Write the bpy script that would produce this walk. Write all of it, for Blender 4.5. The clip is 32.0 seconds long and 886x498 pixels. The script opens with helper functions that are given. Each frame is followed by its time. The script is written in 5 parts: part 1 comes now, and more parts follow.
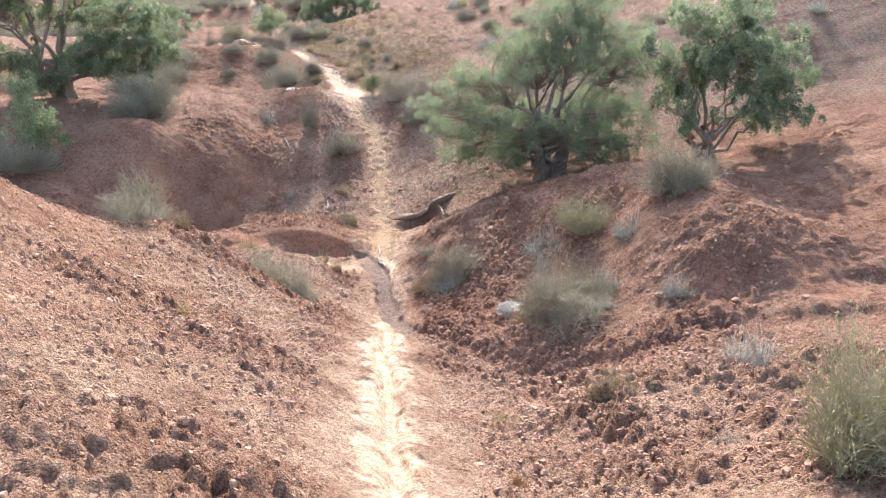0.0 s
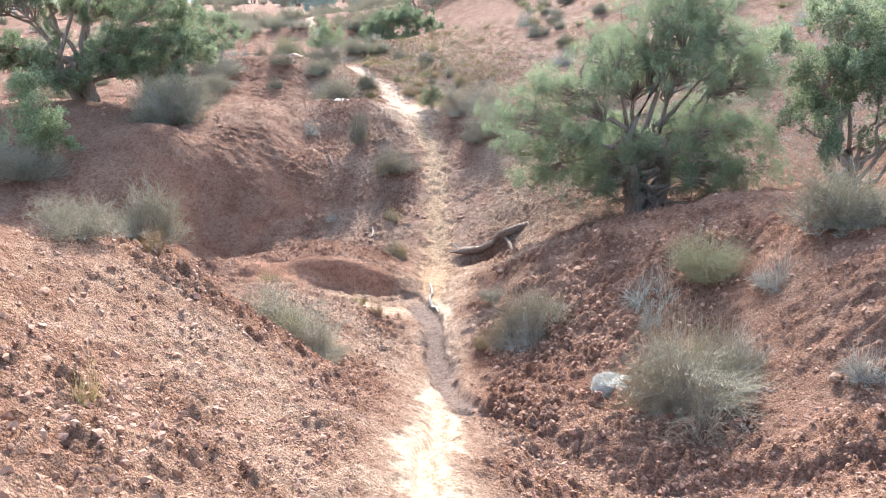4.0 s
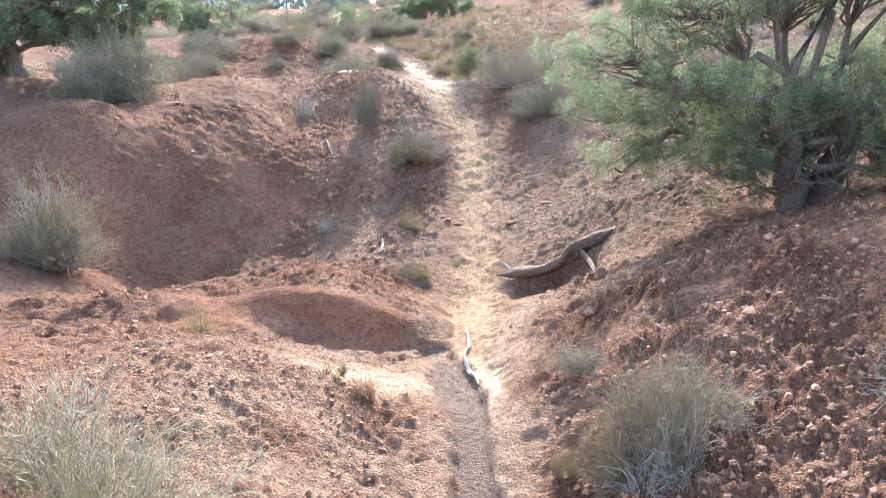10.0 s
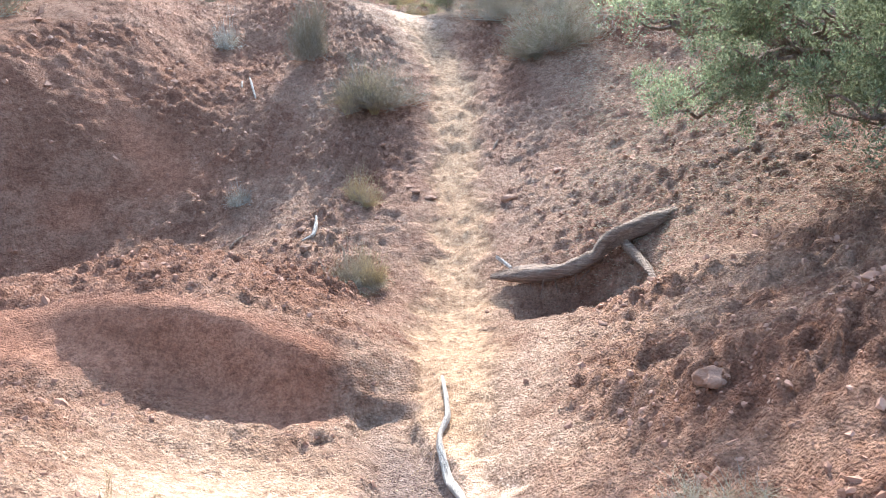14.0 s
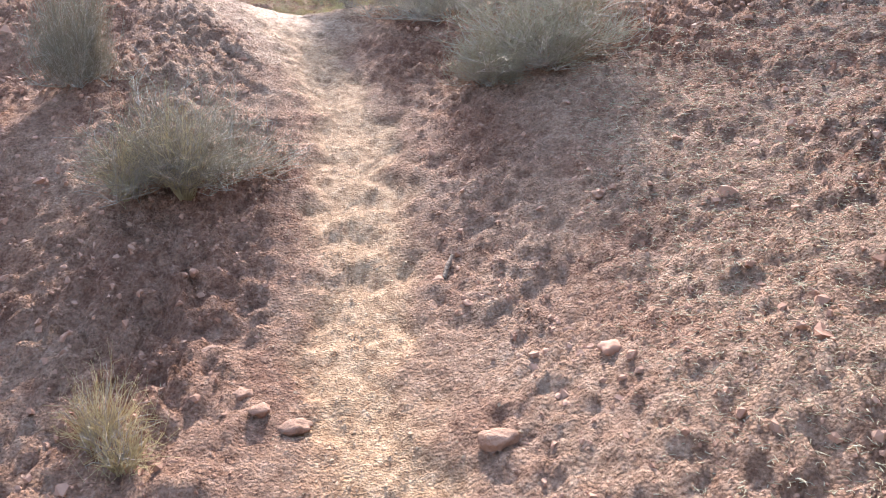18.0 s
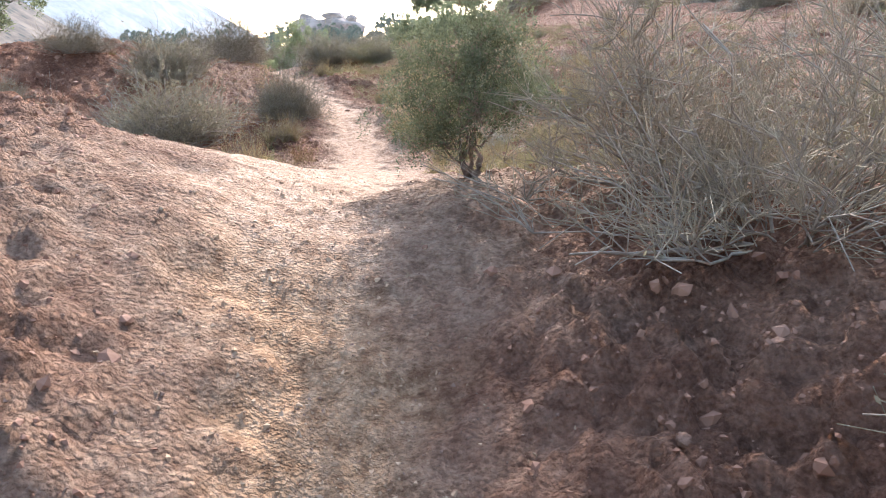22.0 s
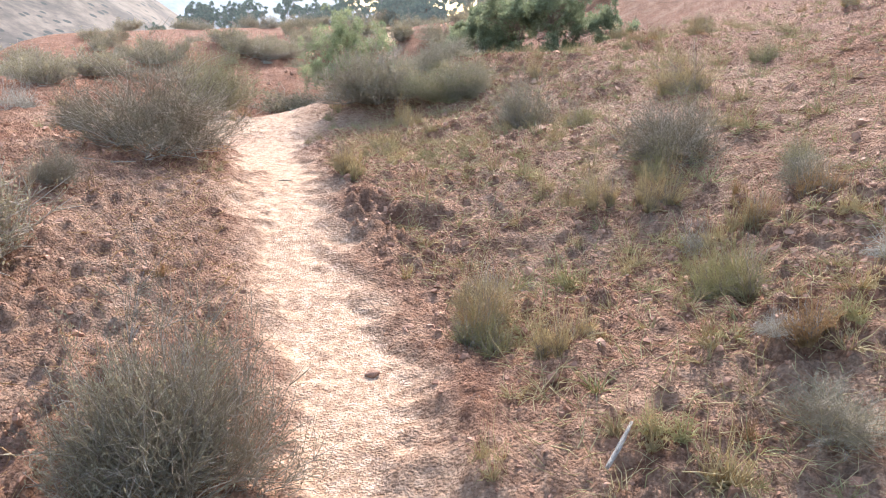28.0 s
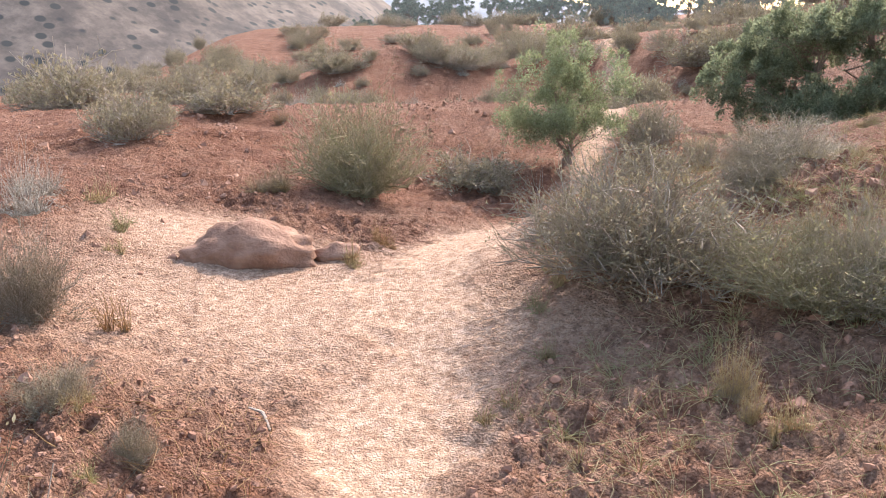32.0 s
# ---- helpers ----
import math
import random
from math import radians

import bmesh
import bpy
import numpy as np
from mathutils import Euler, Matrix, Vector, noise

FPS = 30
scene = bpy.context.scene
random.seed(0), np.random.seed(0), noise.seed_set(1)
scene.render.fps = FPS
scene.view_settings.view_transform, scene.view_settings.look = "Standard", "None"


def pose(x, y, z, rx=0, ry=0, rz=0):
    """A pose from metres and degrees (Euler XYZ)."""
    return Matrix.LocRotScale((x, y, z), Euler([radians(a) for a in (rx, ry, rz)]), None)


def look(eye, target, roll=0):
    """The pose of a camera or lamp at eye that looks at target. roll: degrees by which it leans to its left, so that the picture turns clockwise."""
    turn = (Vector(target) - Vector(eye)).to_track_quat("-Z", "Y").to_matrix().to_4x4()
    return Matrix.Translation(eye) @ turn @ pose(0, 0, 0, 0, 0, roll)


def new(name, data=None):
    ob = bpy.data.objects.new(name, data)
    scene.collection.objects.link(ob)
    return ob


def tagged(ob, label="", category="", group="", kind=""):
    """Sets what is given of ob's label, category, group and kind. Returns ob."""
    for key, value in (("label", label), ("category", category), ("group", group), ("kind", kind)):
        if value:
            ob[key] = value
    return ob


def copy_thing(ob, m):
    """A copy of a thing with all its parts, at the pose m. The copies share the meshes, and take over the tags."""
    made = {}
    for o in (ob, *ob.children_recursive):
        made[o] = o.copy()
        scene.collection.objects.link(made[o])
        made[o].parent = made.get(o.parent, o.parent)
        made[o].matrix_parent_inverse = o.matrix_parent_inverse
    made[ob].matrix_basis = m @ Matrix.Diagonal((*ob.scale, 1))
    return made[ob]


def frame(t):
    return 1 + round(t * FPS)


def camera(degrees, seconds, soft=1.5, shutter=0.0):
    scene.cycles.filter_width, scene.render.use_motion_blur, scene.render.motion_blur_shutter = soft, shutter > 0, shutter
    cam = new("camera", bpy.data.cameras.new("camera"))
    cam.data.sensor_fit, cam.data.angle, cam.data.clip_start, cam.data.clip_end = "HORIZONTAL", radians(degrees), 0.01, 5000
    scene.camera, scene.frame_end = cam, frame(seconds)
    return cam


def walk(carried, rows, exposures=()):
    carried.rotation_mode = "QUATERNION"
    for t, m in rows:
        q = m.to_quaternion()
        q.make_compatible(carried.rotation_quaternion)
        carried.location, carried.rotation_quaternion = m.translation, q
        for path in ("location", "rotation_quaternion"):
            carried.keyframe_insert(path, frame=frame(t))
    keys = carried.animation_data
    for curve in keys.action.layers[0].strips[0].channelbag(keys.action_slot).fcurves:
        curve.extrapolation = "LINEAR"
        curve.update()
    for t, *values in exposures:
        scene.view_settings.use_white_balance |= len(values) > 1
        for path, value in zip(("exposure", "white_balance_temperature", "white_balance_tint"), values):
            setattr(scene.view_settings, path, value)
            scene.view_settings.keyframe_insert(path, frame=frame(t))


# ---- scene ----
cam = camera(56.03, 32.0, soft=1.0)
PATH = [
    (0, (0.0, 0.0, 0.0), (0.304, 3.747, -1.367), -1.17),
    (0.5, (0.018, 0.396, -0.115), (0.258, 4.15, -1.474), 0.27),
    (1, (-0.007, 0.736, -0.169), (0.159, 4.499, -1.514), 0.26),
    (1.5, (0.055, 1.081, -0.281), (0.052, 4.902, -1.465), 0.16),
    (2, (0.011, 1.437, -0.391), (0.012, 5.263, -1.559), -0.11),
    (2.5, (0.046, 1.82, -0.573), (0.029, 5.642, -1.756), 0.06),
    (3, (0.023, 2.237, -0.684), (0.029, 6.045, -1.908), -0.09),
    (3.5, (0.025, 2.634, -0.847), (0.042, 6.443, -2.069), -0.08),
    (5.5, (-0.058, 4.312, -1.379), (0.119, 8.144, -2.513), 0.18),
    (6, (-0.033, 4.76, -1.541), (0.095, 8.563, -2.775), 0.29),
    (6.5, (-0.008, 5.182, -1.673), (0.093, 8.987, -2.904), 0.18),
    (7, (0.031, 5.598, -1.78), (0.002, 9.387, -3.063), -2.14),
    (7.5, (0.04, 5.961, -1.868), (0.102, 9.749, -3.151), -2.90),
    (8, (0.115, 6.409, -2.035), (0.17, 10.163, -3.415), -0.99),
    (8.5, (0.108, 6.846, -2.219), (0.153, 10.594, -3.613), -0.92),
    (9, (0.128, 7.288, -2.338), (0.065, 11.011, -3.798), -1.45),
    (9.5, (0.07, 7.66, -2.415), (-0.053, 11.396, -3.837), -1.99),
    (10, (0.081, 7.976, -2.452), (-0.073, 11.807, -3.594), -1.66),
    (10.5, (0.001, 8.269, -2.547), (0.005, 12.117, -3.638), -1.76),
    (11, (0.055, 8.612, -2.703), (0.072, 12.425, -3.91), -0.16),
    (11.5, (-0.028, 9.001, -2.84), (0.025, 12.8, -4.091), 0.08),
    (12, (-0.02, 9.433, -2.973), (-0.024, 13.257, -4.147), 0.67),
    (12.5, (-0.035, 9.875, -3.049), (-0.013, 13.714, -4.173), 0.34),
    (13, (-0.046, 10.353, -3.217), (-0.007, 14.226, -4.219), 1.47),
    (13.5, (-0.019, 10.894, -3.358), (-0.021, 14.699, -4.589), 0.25),
    (15.5, (-0.007, 13.189, -3.773), (-0.038, 17.049, -4.821), 0.72),
    (16, (0.037, 13.791, -3.826), (0.07, 17.664, -4.824), 0.51),
    (16.5, (0.026, 14.397, -3.916), (0.103, 18.285, -4.855), 0.33),
    (17, (0.026, 14.936, -3.973), (0.503, 18.776, -4.985), 0.28),
    (17.5, (0.116, 15.561, -3.933), (0.586, 19.391, -4.989), 0.71),
    (18, (0.105, 16.119, -3.931), (0.491, 19.958, -4.988), 0.67),
    (18.5, (0.1, 16.722, -3.967), (0.342, 20.583, -4.984), 0.83),
    (19, (0.102, 17.433, -4.023), (0.184, 21.312, -4.994), 0.71),
    (19.5, (0.171, 18.212, -4.025), (0.189, 22.117, -4.889), 0.14),
    (20, (0.226, 18.896, -3.884), (0.156, 22.821, -4.648), 0.05),
    (20.5, (0.237, 19.418, -3.713), (0.065, 23.358, -4.385), -0.08),
    (21, (0.225, 19.966, -3.622), (-0.057, 23.891, -4.335), 0.01),
    (21.5, (0.11, 20.345, -3.533), (-0.187, 24.267, -4.26), 0.02),
    (22, (0.085, 20.73, -3.489), (-0.133, 24.631, -4.347), 0.84),
    (22.5, (0.034, 21.24, -3.336), (-0.202, 25.14, -4.196), 0.73),
    (23, (-0.118, 21.73, -3.101), (-0.468, 25.614, -3.99), 1.82),
    (23.5, (-0.186, 22.184, -2.965), (-0.751, 26.03, -3.905), 1.99),
    (24, (-0.252, 22.595, -2.793), (-0.952, 26.408, -3.778), 1.22),
    (24.5, (-0.348, 22.987, -2.599), (-0.841, 26.821, -3.627), 0.62),
    (25, (-0.451, 23.442, -2.494), (-0.919, 27.281, -3.518), 0.63),
    (25.5, (-0.514, 23.882, -2.421), (-0.868, 27.725, -3.472), 0.43),
    (27.5, (-0.693, 26.319, -2.602), (-1.183, 30.136, -3.693), -0.44),
    (28, (-0.769, 27.019, -2.679), (-1.36, 30.833, -3.728), -0.99),
    (28.5, (-0.865, 27.762, -2.696), (-1.832, 31.515, -3.684), -1.08),
    (29, (-0.993, 28.415, -2.664), (-1.992, 32.159, -3.657), -0.57),
    (29.5, (-1.209, 29.07, -2.598), (-2.519, 32.738, -3.512), 0.97),
    (30, (-1.455, 29.63, -2.546), (-2.819, 33.293, -3.397), 1.10),
    (30.5, (-1.745, 30.255, -2.532), (-3.218, 33.819, -3.594), 0.15),
    (31, (-1.941, 30.819, -2.447), (-3.431, 34.37, -3.527), -0.27),
    (31.5, (-2.103, 31.396, -2.37), (-3.576, 34.953, -3.455), -0.31),
    (32, (-2.286, 31.96, -2.263), (-3.75, 35.524, -3.337), -0.40),
]
EXPOSURES = [(0, 2.34, 6040, 8), (2, 2.46, 5850, 6), (4, 2.52, 5760, 4), (9, 2.6, 5850, 4), (10, 2.6, 5650, 4), (13, 2.58, 5600, 4), (16, 2.55, 5700, 8), (17.6, 2.5, 5850, 10), (19, 2.74, 6000, 12), (20, 2.36, 5950, 12), (21, 1.76, 6050, 12), (22.4, 2.11, 6000, 12), (23, 1.88, 5980, 12), (24, 1.83, 6080, 12), (25, 2.02, 6120, 12), (28, 2.2, 6180, 12), (29.2, 1.99, 6260, 14), (30, 1.65, 6450, 22), (31, 1.92, 6500, 20), (32, 1.92, 6550, 18)]
walk(cam, [(t, look(eye, target, roll)) for t, eye, target, roll in PATH], EXPOSURES)

# ---- light ----
SUN_AZ, SUN_EL = 4.0, 35.0      # degrees: to the right of straight ahead (+y), above the horizon
world = bpy.data.worlds.new("world")
scene.world = world
world.use_nodes = True
wn = world.node_tree
sky = wn.nodes.new("ShaderNodeTexSky")
sky.sky_type = "NISHITA"
sky.sun_disc = False
sky.sun_elevation = radians(SUN_EL)
sky.sun_rotation = radians(SUN_AZ)
sky.dust_density = 1.5
sky.air_density = 1.2
wn.links.new(sky.outputs[0], wn.nodes["Background"].inputs[0])
wn.nodes["Background"].inputs[1].default_value = 0.15
sun_data = bpy.data.lights.new("sun", "SUN")
sun_data.energy, sun_data.angle, sun_data.color = 2.3, radians(0.6), (1.0, 0.95, 0.87)
sun = new("sun", sun_data)
az, el = radians(SUN_AZ), radians(SUN_EL)
sun.matrix_world = look((0, 0, 60), (-60 * math.sin(az) * math.cos(el), -60 * math.cos(az) * math.cos(el), 60 - 60 * math.sin(el)))


# ---- materials ----
def nodes_of(name):
    m = bpy.data.materials.new(name)
    m.use_nodes = True
    nt = m.node_tree
    return m, nt, nt.nodes["Principled BSDF"]


def noise_tex(nt, scale, detail=4.0, rough=0.6, coord=None):
    n = nt.nodes.new("ShaderNodeTexNoise")
    n.inputs["Scale"].default_value, n.inputs["Detail"].default_value, n.inputs["Roughness"].default_value = scale, detail, rough
    if coord is not None:
        nt.links.new(coord, n.inputs["Vector"])
    return n.outputs["Fac"]


def ramp(nt, fac, stops):
    r = nt.nodes.new("ShaderNodeValToRGB")
    els = r.color_ramp.elements
    while len(els) < len(stops):
        els.new(0.5)
    for e, (at, c) in zip(els, stops):
        e.position, e.color = at, (*c, 1)
    nt.links.new(fac, r.inputs[0])
    return r.outputs[0]


def mix(nt, fac, a, b, kind="MIX"):
    m = nt.nodes.new("ShaderNodeMix")
    m.data_type, m.blend_type = "RGBA", kind
    for s, v in ((m.inputs[0], fac), (m.inputs[6], a), (m.inputs[7], b)):
        if isinstance(v, (int, float)):
            s.default_value = v
        elif isinstance(v, tuple):
            s.default_value = (*v, 1)
        else:
            nt.links.new(v, s)
    return m.outputs[2]


def maths(nt, op, a, b):
    m = nt.nodes.new("ShaderNodeMath")
    m.operation = op
    m.use_clamp = op == "SUBTRACT"
    for s, v in zip(m.inputs, (a, b)):
        if isinstance(v, (int, float)):
            s.default_value = v
        else:
            nt.links.new(v, s)
    return m.outputs[0]


def bump(nt, bsdf, height, strength, dist):
    b = nt.nodes.new("ShaderNodeBump")
    b.inputs["Strength"].default_value, b.inputs["Distance"].default_value = strength, dist
    nt.links.new(height, b.inputs["Height"])
    nt.links.new(b.outputs[0], bsdf.inputs["Normal"])


def attr(nt, name):
    a = nt.nodes.new("ShaderNodeAttribute")
    a.attribute_name = name
    return a.outputs["Fac"]


def object_coord(nt):
    return nt.nodes.new("ShaderNodeTexCoord").outputs["Object"]


def make_soil():
    m, nt, b = nodes_of("desert_soil")
    co = object_coord(nt)
    big, mid = noise_tex(nt, 0.35, 3, 0.55, co), noise_tex(nt, 2.2, 5, 0.65, co)
    fine, grit = noise_tex(nt, 24, 4, 0.65, co), noise_tex(nt, 80, 2, 0.55, co)
    red = ramp(nt, mid, [(0.28, (0.23, 0.098, 0.054)), (0.5, (0.35, 0.162, 0.092)), (0.72, (0.47, 0.255, 0.160))])
    crust = ramp(nt, fine, [(0.3, (0.25, 0.118, 0.072)), (0.55, (0.40, 0.21, 0.135)), (0.75, (0.56, 0.35, 0.25))])
    col = mix(nt, maths(nt, "MULTIPLY", attr(nt, "crust"), 0.75), red, crust)
    pale = ramp(nt, fine, [(0.25, (0.45, 0.265, 0.165)), (0.7, (0.67, 0.46, 0.315))])
    col = mix(nt, maths(nt, "MULTIPLY", attr(nt, "pale"), ramp(nt, mid, [(0.36, (0.2, 0.2, 0.2)), (0.56, (1, 1, 1))])), col, pale)
    face = ramp(nt, mid, [(0.25, (0.30, 0.132, 0.073)), (0.75, (0.42, 0.205, 0.12))])
    col = mix(nt, attr(nt, "cut"), col, face)
    litter = ramp(nt, fine, [(0.35, (0.22, 0.175, 0.13)), (0.7, (0.47, 0.39, 0.30))])
    col = mix(nt, maths(nt, "MULTIPLY", attr(nt, "litter"), ramp(nt, noise_tex(nt, 9, 6, 0.75, co), [(0.42, (0, 0, 0)), (0.58, (1, 1, 1))])), col, litter)
    track = ramp(nt, fine, [(0.3, (0.37, 0.215, 0.13)), (0.48, (0.53, 0.35, 0.225)), (0.72, (0.66, 0.465, 0.33))])
    gravel = ramp(nt, fine, [(0.3, (0.27, 0.148, 0.078)), (0.5, (0.43, 0.265, 0.148)), (0.72, (0.58, 0.385, 0.235))])
    col = mix(nt, attr(nt, "trail"), col, mix(nt, attr(nt, "gravel"), track, gravel))
    damp = ramp(nt, fine, [(0.3, (0.28, 0.18, 0.135)), (0.7, (0.42, 0.29, 0.22))])
    col = mix(nt, attr(nt, "damp"), col, damp)
    col = mix(nt, 0.35, col, ramp(nt, grit, [(0.38, (0.34, 0.29, 0.26)), (0.60, (1.0, 0.98, 0.96))]), "MULTIPLY")
    col = mix(nt, 0.25, col, ramp(nt, big, [(0.35, (0.78, 0.72, 0.68)), (0.65, (1, 1, 1))]), "MULTIPLY")
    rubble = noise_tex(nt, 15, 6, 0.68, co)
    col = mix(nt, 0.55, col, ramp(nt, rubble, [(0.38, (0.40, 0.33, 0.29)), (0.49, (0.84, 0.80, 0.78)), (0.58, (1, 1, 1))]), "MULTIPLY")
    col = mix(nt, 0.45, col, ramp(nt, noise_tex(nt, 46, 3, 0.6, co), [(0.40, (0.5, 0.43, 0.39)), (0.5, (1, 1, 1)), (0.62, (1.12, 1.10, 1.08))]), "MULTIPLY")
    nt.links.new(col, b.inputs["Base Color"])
    b.inputs["Roughness"].default_value = 0.95
    b.inputs["Specular IOR Level"].default_value = 0.15
    crumbs = nt.nodes.new("ShaderNodeTexVoronoi")
    crumbs.inputs["Scale"].default_value = 70
    nt.links.new(co, crumbs.inputs["Vector"])
    shifted = nt.nodes.new("ShaderNodeVectorMath")
    shifted.operation = "ADD"
    wavy = nt.nodes.new("ShaderNodeTexNoise")
    wavy.inputs["Scale"].default_value = 14
    nt.links.new(co, wavy.inputs["Vector"])
    lesser = nt.nodes.new("ShaderNodeVectorMath")
    lesser.operation = "SCALE"
    lesser.inputs["Scale"].default_value = 0.11
    nt.links.new(wavy.outputs["Color"], lesser.inputs[0])
    nt.links.new(co, shifted.inputs[0])
    nt.links.new(lesser.outputs[0], shifted.inputs[1])
    heaps = nt.nodes.new("ShaderNodeTexVoronoi")
    heaps.feature = "SMOOTH_F1"
    heaps.inputs["Scale"].default_value = 19
    heaps.inputs["Smoothness"].default_value = 0.6
    nt.links.new(shifted.outputs[0], heaps.inputs["Vector"])
    domes = ramp(nt, heaps.outputs["Distance"], [(0.0, (1, 1, 1)), (0.35, (0.72, 0.72, 0.72)), (0.6, (0.3, 0.3, 0.3)), (0.95, (0, 0, 0))])
    grain = maths(nt, "MULTIPLY", noise_tex(nt, 26, 6, 0.72, co), 1.0)
    knobs = maths(nt, "SUBTRACT", 0.6, maths(nt, "MULTIPLY", crumbs.outputs["Distance"], 0.8))
    keep = maths(nt, "SUBTRACT", 1.0, maths(nt, "MAXIMUM", maths(nt, "MULTIPLY", attr(nt, "trail"), 0.92), maths(nt, "MULTIPLY", attr(nt, "cut"), 0.82)))
    wide = maths(nt, "MULTIPLY", noise_tex(nt, 6, 5, 0.62, co), 1.1)
    knobs = maths(nt, "ADD", knobs, wide)
    h = maths(nt, "ADD", maths(nt, "MULTIPLY", maths(nt, "ADD", maths(nt, "MULTIPLY", knobs, 0.36), maths(nt, "ADD", maths(nt, "MULTIPLY", domes, 0.1), maths(nt, "MULTIPLY", grain, 0.7))), keep), maths(nt, "ADD", maths(nt, "MULTIPLY", fine, 0.08), maths(nt, "MULTIPLY", noise_tex(nt, 120, 1, 0.5, co), 0.10)))
    bump(nt, b, h, 1.0, 0.13)
    return m


def make_plain(name, dark, light, scale=14, rough=0.85, bumps=0.4, vary=0.35, thin=0.0):
    """Colour between two tones by noise, with a shift from thing to thing."""
    m, nt, b = nodes_of(name)
    co = object_coord(nt)
    n = noise_tex(nt, scale, 4, 0.65, co)
    col = ramp(nt, n, [(0.3, dark), (0.7, light)])
    info = nt.nodes.new("ShaderNodeObjectInfo")
    shift = ramp(nt, info.outputs["Random"], [(0.0, (1 - vary, 1 - vary, 1 - vary)), (1.0, (1, 1, 1))])
    col = mix(nt, 1.0, col, shift, "MULTIPLY")
    nt.links.new(col, b.inputs["Base Color"])
    b.inputs["Roughness"].default_value = rough
    b.inputs["Specular IOR Level"].default_value = 0.25
    if bumps:
        bump(nt, b, noise_tex(nt, scale * 5, 4, 0.65, co), bumps, 0.02)
    if thin:
        t = nt.nodes.new("ShaderNodeBsdfTranslucent")
        nt.links.new(col, t.inputs["Color"])
        s = nt.nodes.new("ShaderNodeMixShader")
        s.inputs[0].default_value = thin
        nt.links.new(b.outputs[0], s.inputs[1])
        nt.links.new(t.outputs[0], s.inputs[2])
        nt.links.new(s.outputs[0], nt.nodes["Material Output"].inputs["Surface"])
    return m


def make_leaf(name, dark, light, thin=0.35):
    """Foliage whose sprigs differ one by one."""
    m, nt, b = nodes_of(name)
    geo = nt.nodes.new("ShaderNodeNewGeometry")
    col = ramp(nt, geo.outputs["Random Per Island"], [(0.0, dark), (0.6, tuple((p + q) / 2 for p, q in zip(dark, light))), (1.0, light)])
    col = mix(nt, 0.5, col, ramp(nt, noise_tex(nt, 2.5, 2, 0.5, object_coord(nt)), [(0.3, (0.6, 0.6, 0.6)), (0.7, (1, 1, 1))]), "MULTIPLY")
    nt.links.new(col, b.inputs["Base Color"])
    b.inputs["Roughness"].default_value = 0.7
    b.inputs["Specular IOR Level"].default_value = 0.3
    t = nt.nodes.new("ShaderNodeBsdfTranslucent")
    nt.links.new(col, t.inputs["Color"])
    s = nt.nodes.new("ShaderNodeMixShader")
    s.inputs[0].default_value = thin
    nt.links.new(b.outputs[0], s.inputs[1])
    nt.links.new(t.outputs[0], s.inputs[2])
    nt.links.new(s.outputs[0], nt.nodes["Material Output"].inputs["Surface"])
    return m


def make_bark(name, dark, light, grain=(22, 22, 3.0)):
    m, nt, b = nodes_of(name)
    co = nt.nodes.new("ShaderNodeMapping")
    co.inputs["Scale"].default_value = grain
    nt.links.new(object_coord(nt), co.inputs["Vector"])
    n = noise_tex(nt, 1.6, 5, 0.7, co.outputs[0])
    nt.links.new(ramp(nt, n, [(0.32, dark), (0.68, light)]), b.inputs["Base Color"])
    b.inputs["Roughness"].default_value = 0.9
    bump(nt, b, n, 1.0, 0.05)
    return m


def make_far(name, low, high, scale, haze_glow, glow_col, dots=0.0):
    """Distant surfaces: the haze of the air is emission mixed into the material."""
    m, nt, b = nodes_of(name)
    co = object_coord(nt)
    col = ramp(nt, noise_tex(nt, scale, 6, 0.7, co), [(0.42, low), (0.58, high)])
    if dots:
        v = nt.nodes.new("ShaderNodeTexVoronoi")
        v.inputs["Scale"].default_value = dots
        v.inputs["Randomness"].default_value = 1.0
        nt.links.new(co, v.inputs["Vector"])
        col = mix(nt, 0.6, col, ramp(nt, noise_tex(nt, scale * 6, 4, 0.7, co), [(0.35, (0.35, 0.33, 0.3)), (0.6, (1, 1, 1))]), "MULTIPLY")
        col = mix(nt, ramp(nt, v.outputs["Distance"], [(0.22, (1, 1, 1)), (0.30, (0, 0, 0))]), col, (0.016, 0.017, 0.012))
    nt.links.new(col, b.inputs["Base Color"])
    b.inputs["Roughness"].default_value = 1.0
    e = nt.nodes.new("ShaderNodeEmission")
    e.inputs["Color"].default_value = (*glow_col, 1)
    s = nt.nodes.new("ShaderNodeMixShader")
    s.inputs[0].default_value = haze_glow
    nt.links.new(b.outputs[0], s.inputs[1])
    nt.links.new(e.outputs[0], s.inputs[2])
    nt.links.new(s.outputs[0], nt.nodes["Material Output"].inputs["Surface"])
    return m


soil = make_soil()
bark = make_bark("juniper_bark", (0.13, 0.082, 0.058), (0.36, 0.245, 0.175))
driftwood = make_bark("bleached_wood", (0.135, 0.073, 0.045), (0.36, 0.235, 0.152), (4, 30, 38))
pale_wood = make_bark("pale_stick", (0.30, 0.235, 0.18), (0.56, 0.47, 0.38), (30, 5, 30))
twig_grey = make_plain("grey_twig", (0.26, 0.195, 0.14), (0.50, 0.405, 0.305), 30, vary=0.25)
twig_tan = make_plain("tan_twig", (0.36, 0.27, 0.17), (0.60, 0.49, 0.33), 30, vary=0.3)
twig_green = make_plain("green_twig", (0.30, 0.245, 0.12), (0.50, 0.425, 0.235), 30, vary=0.3)
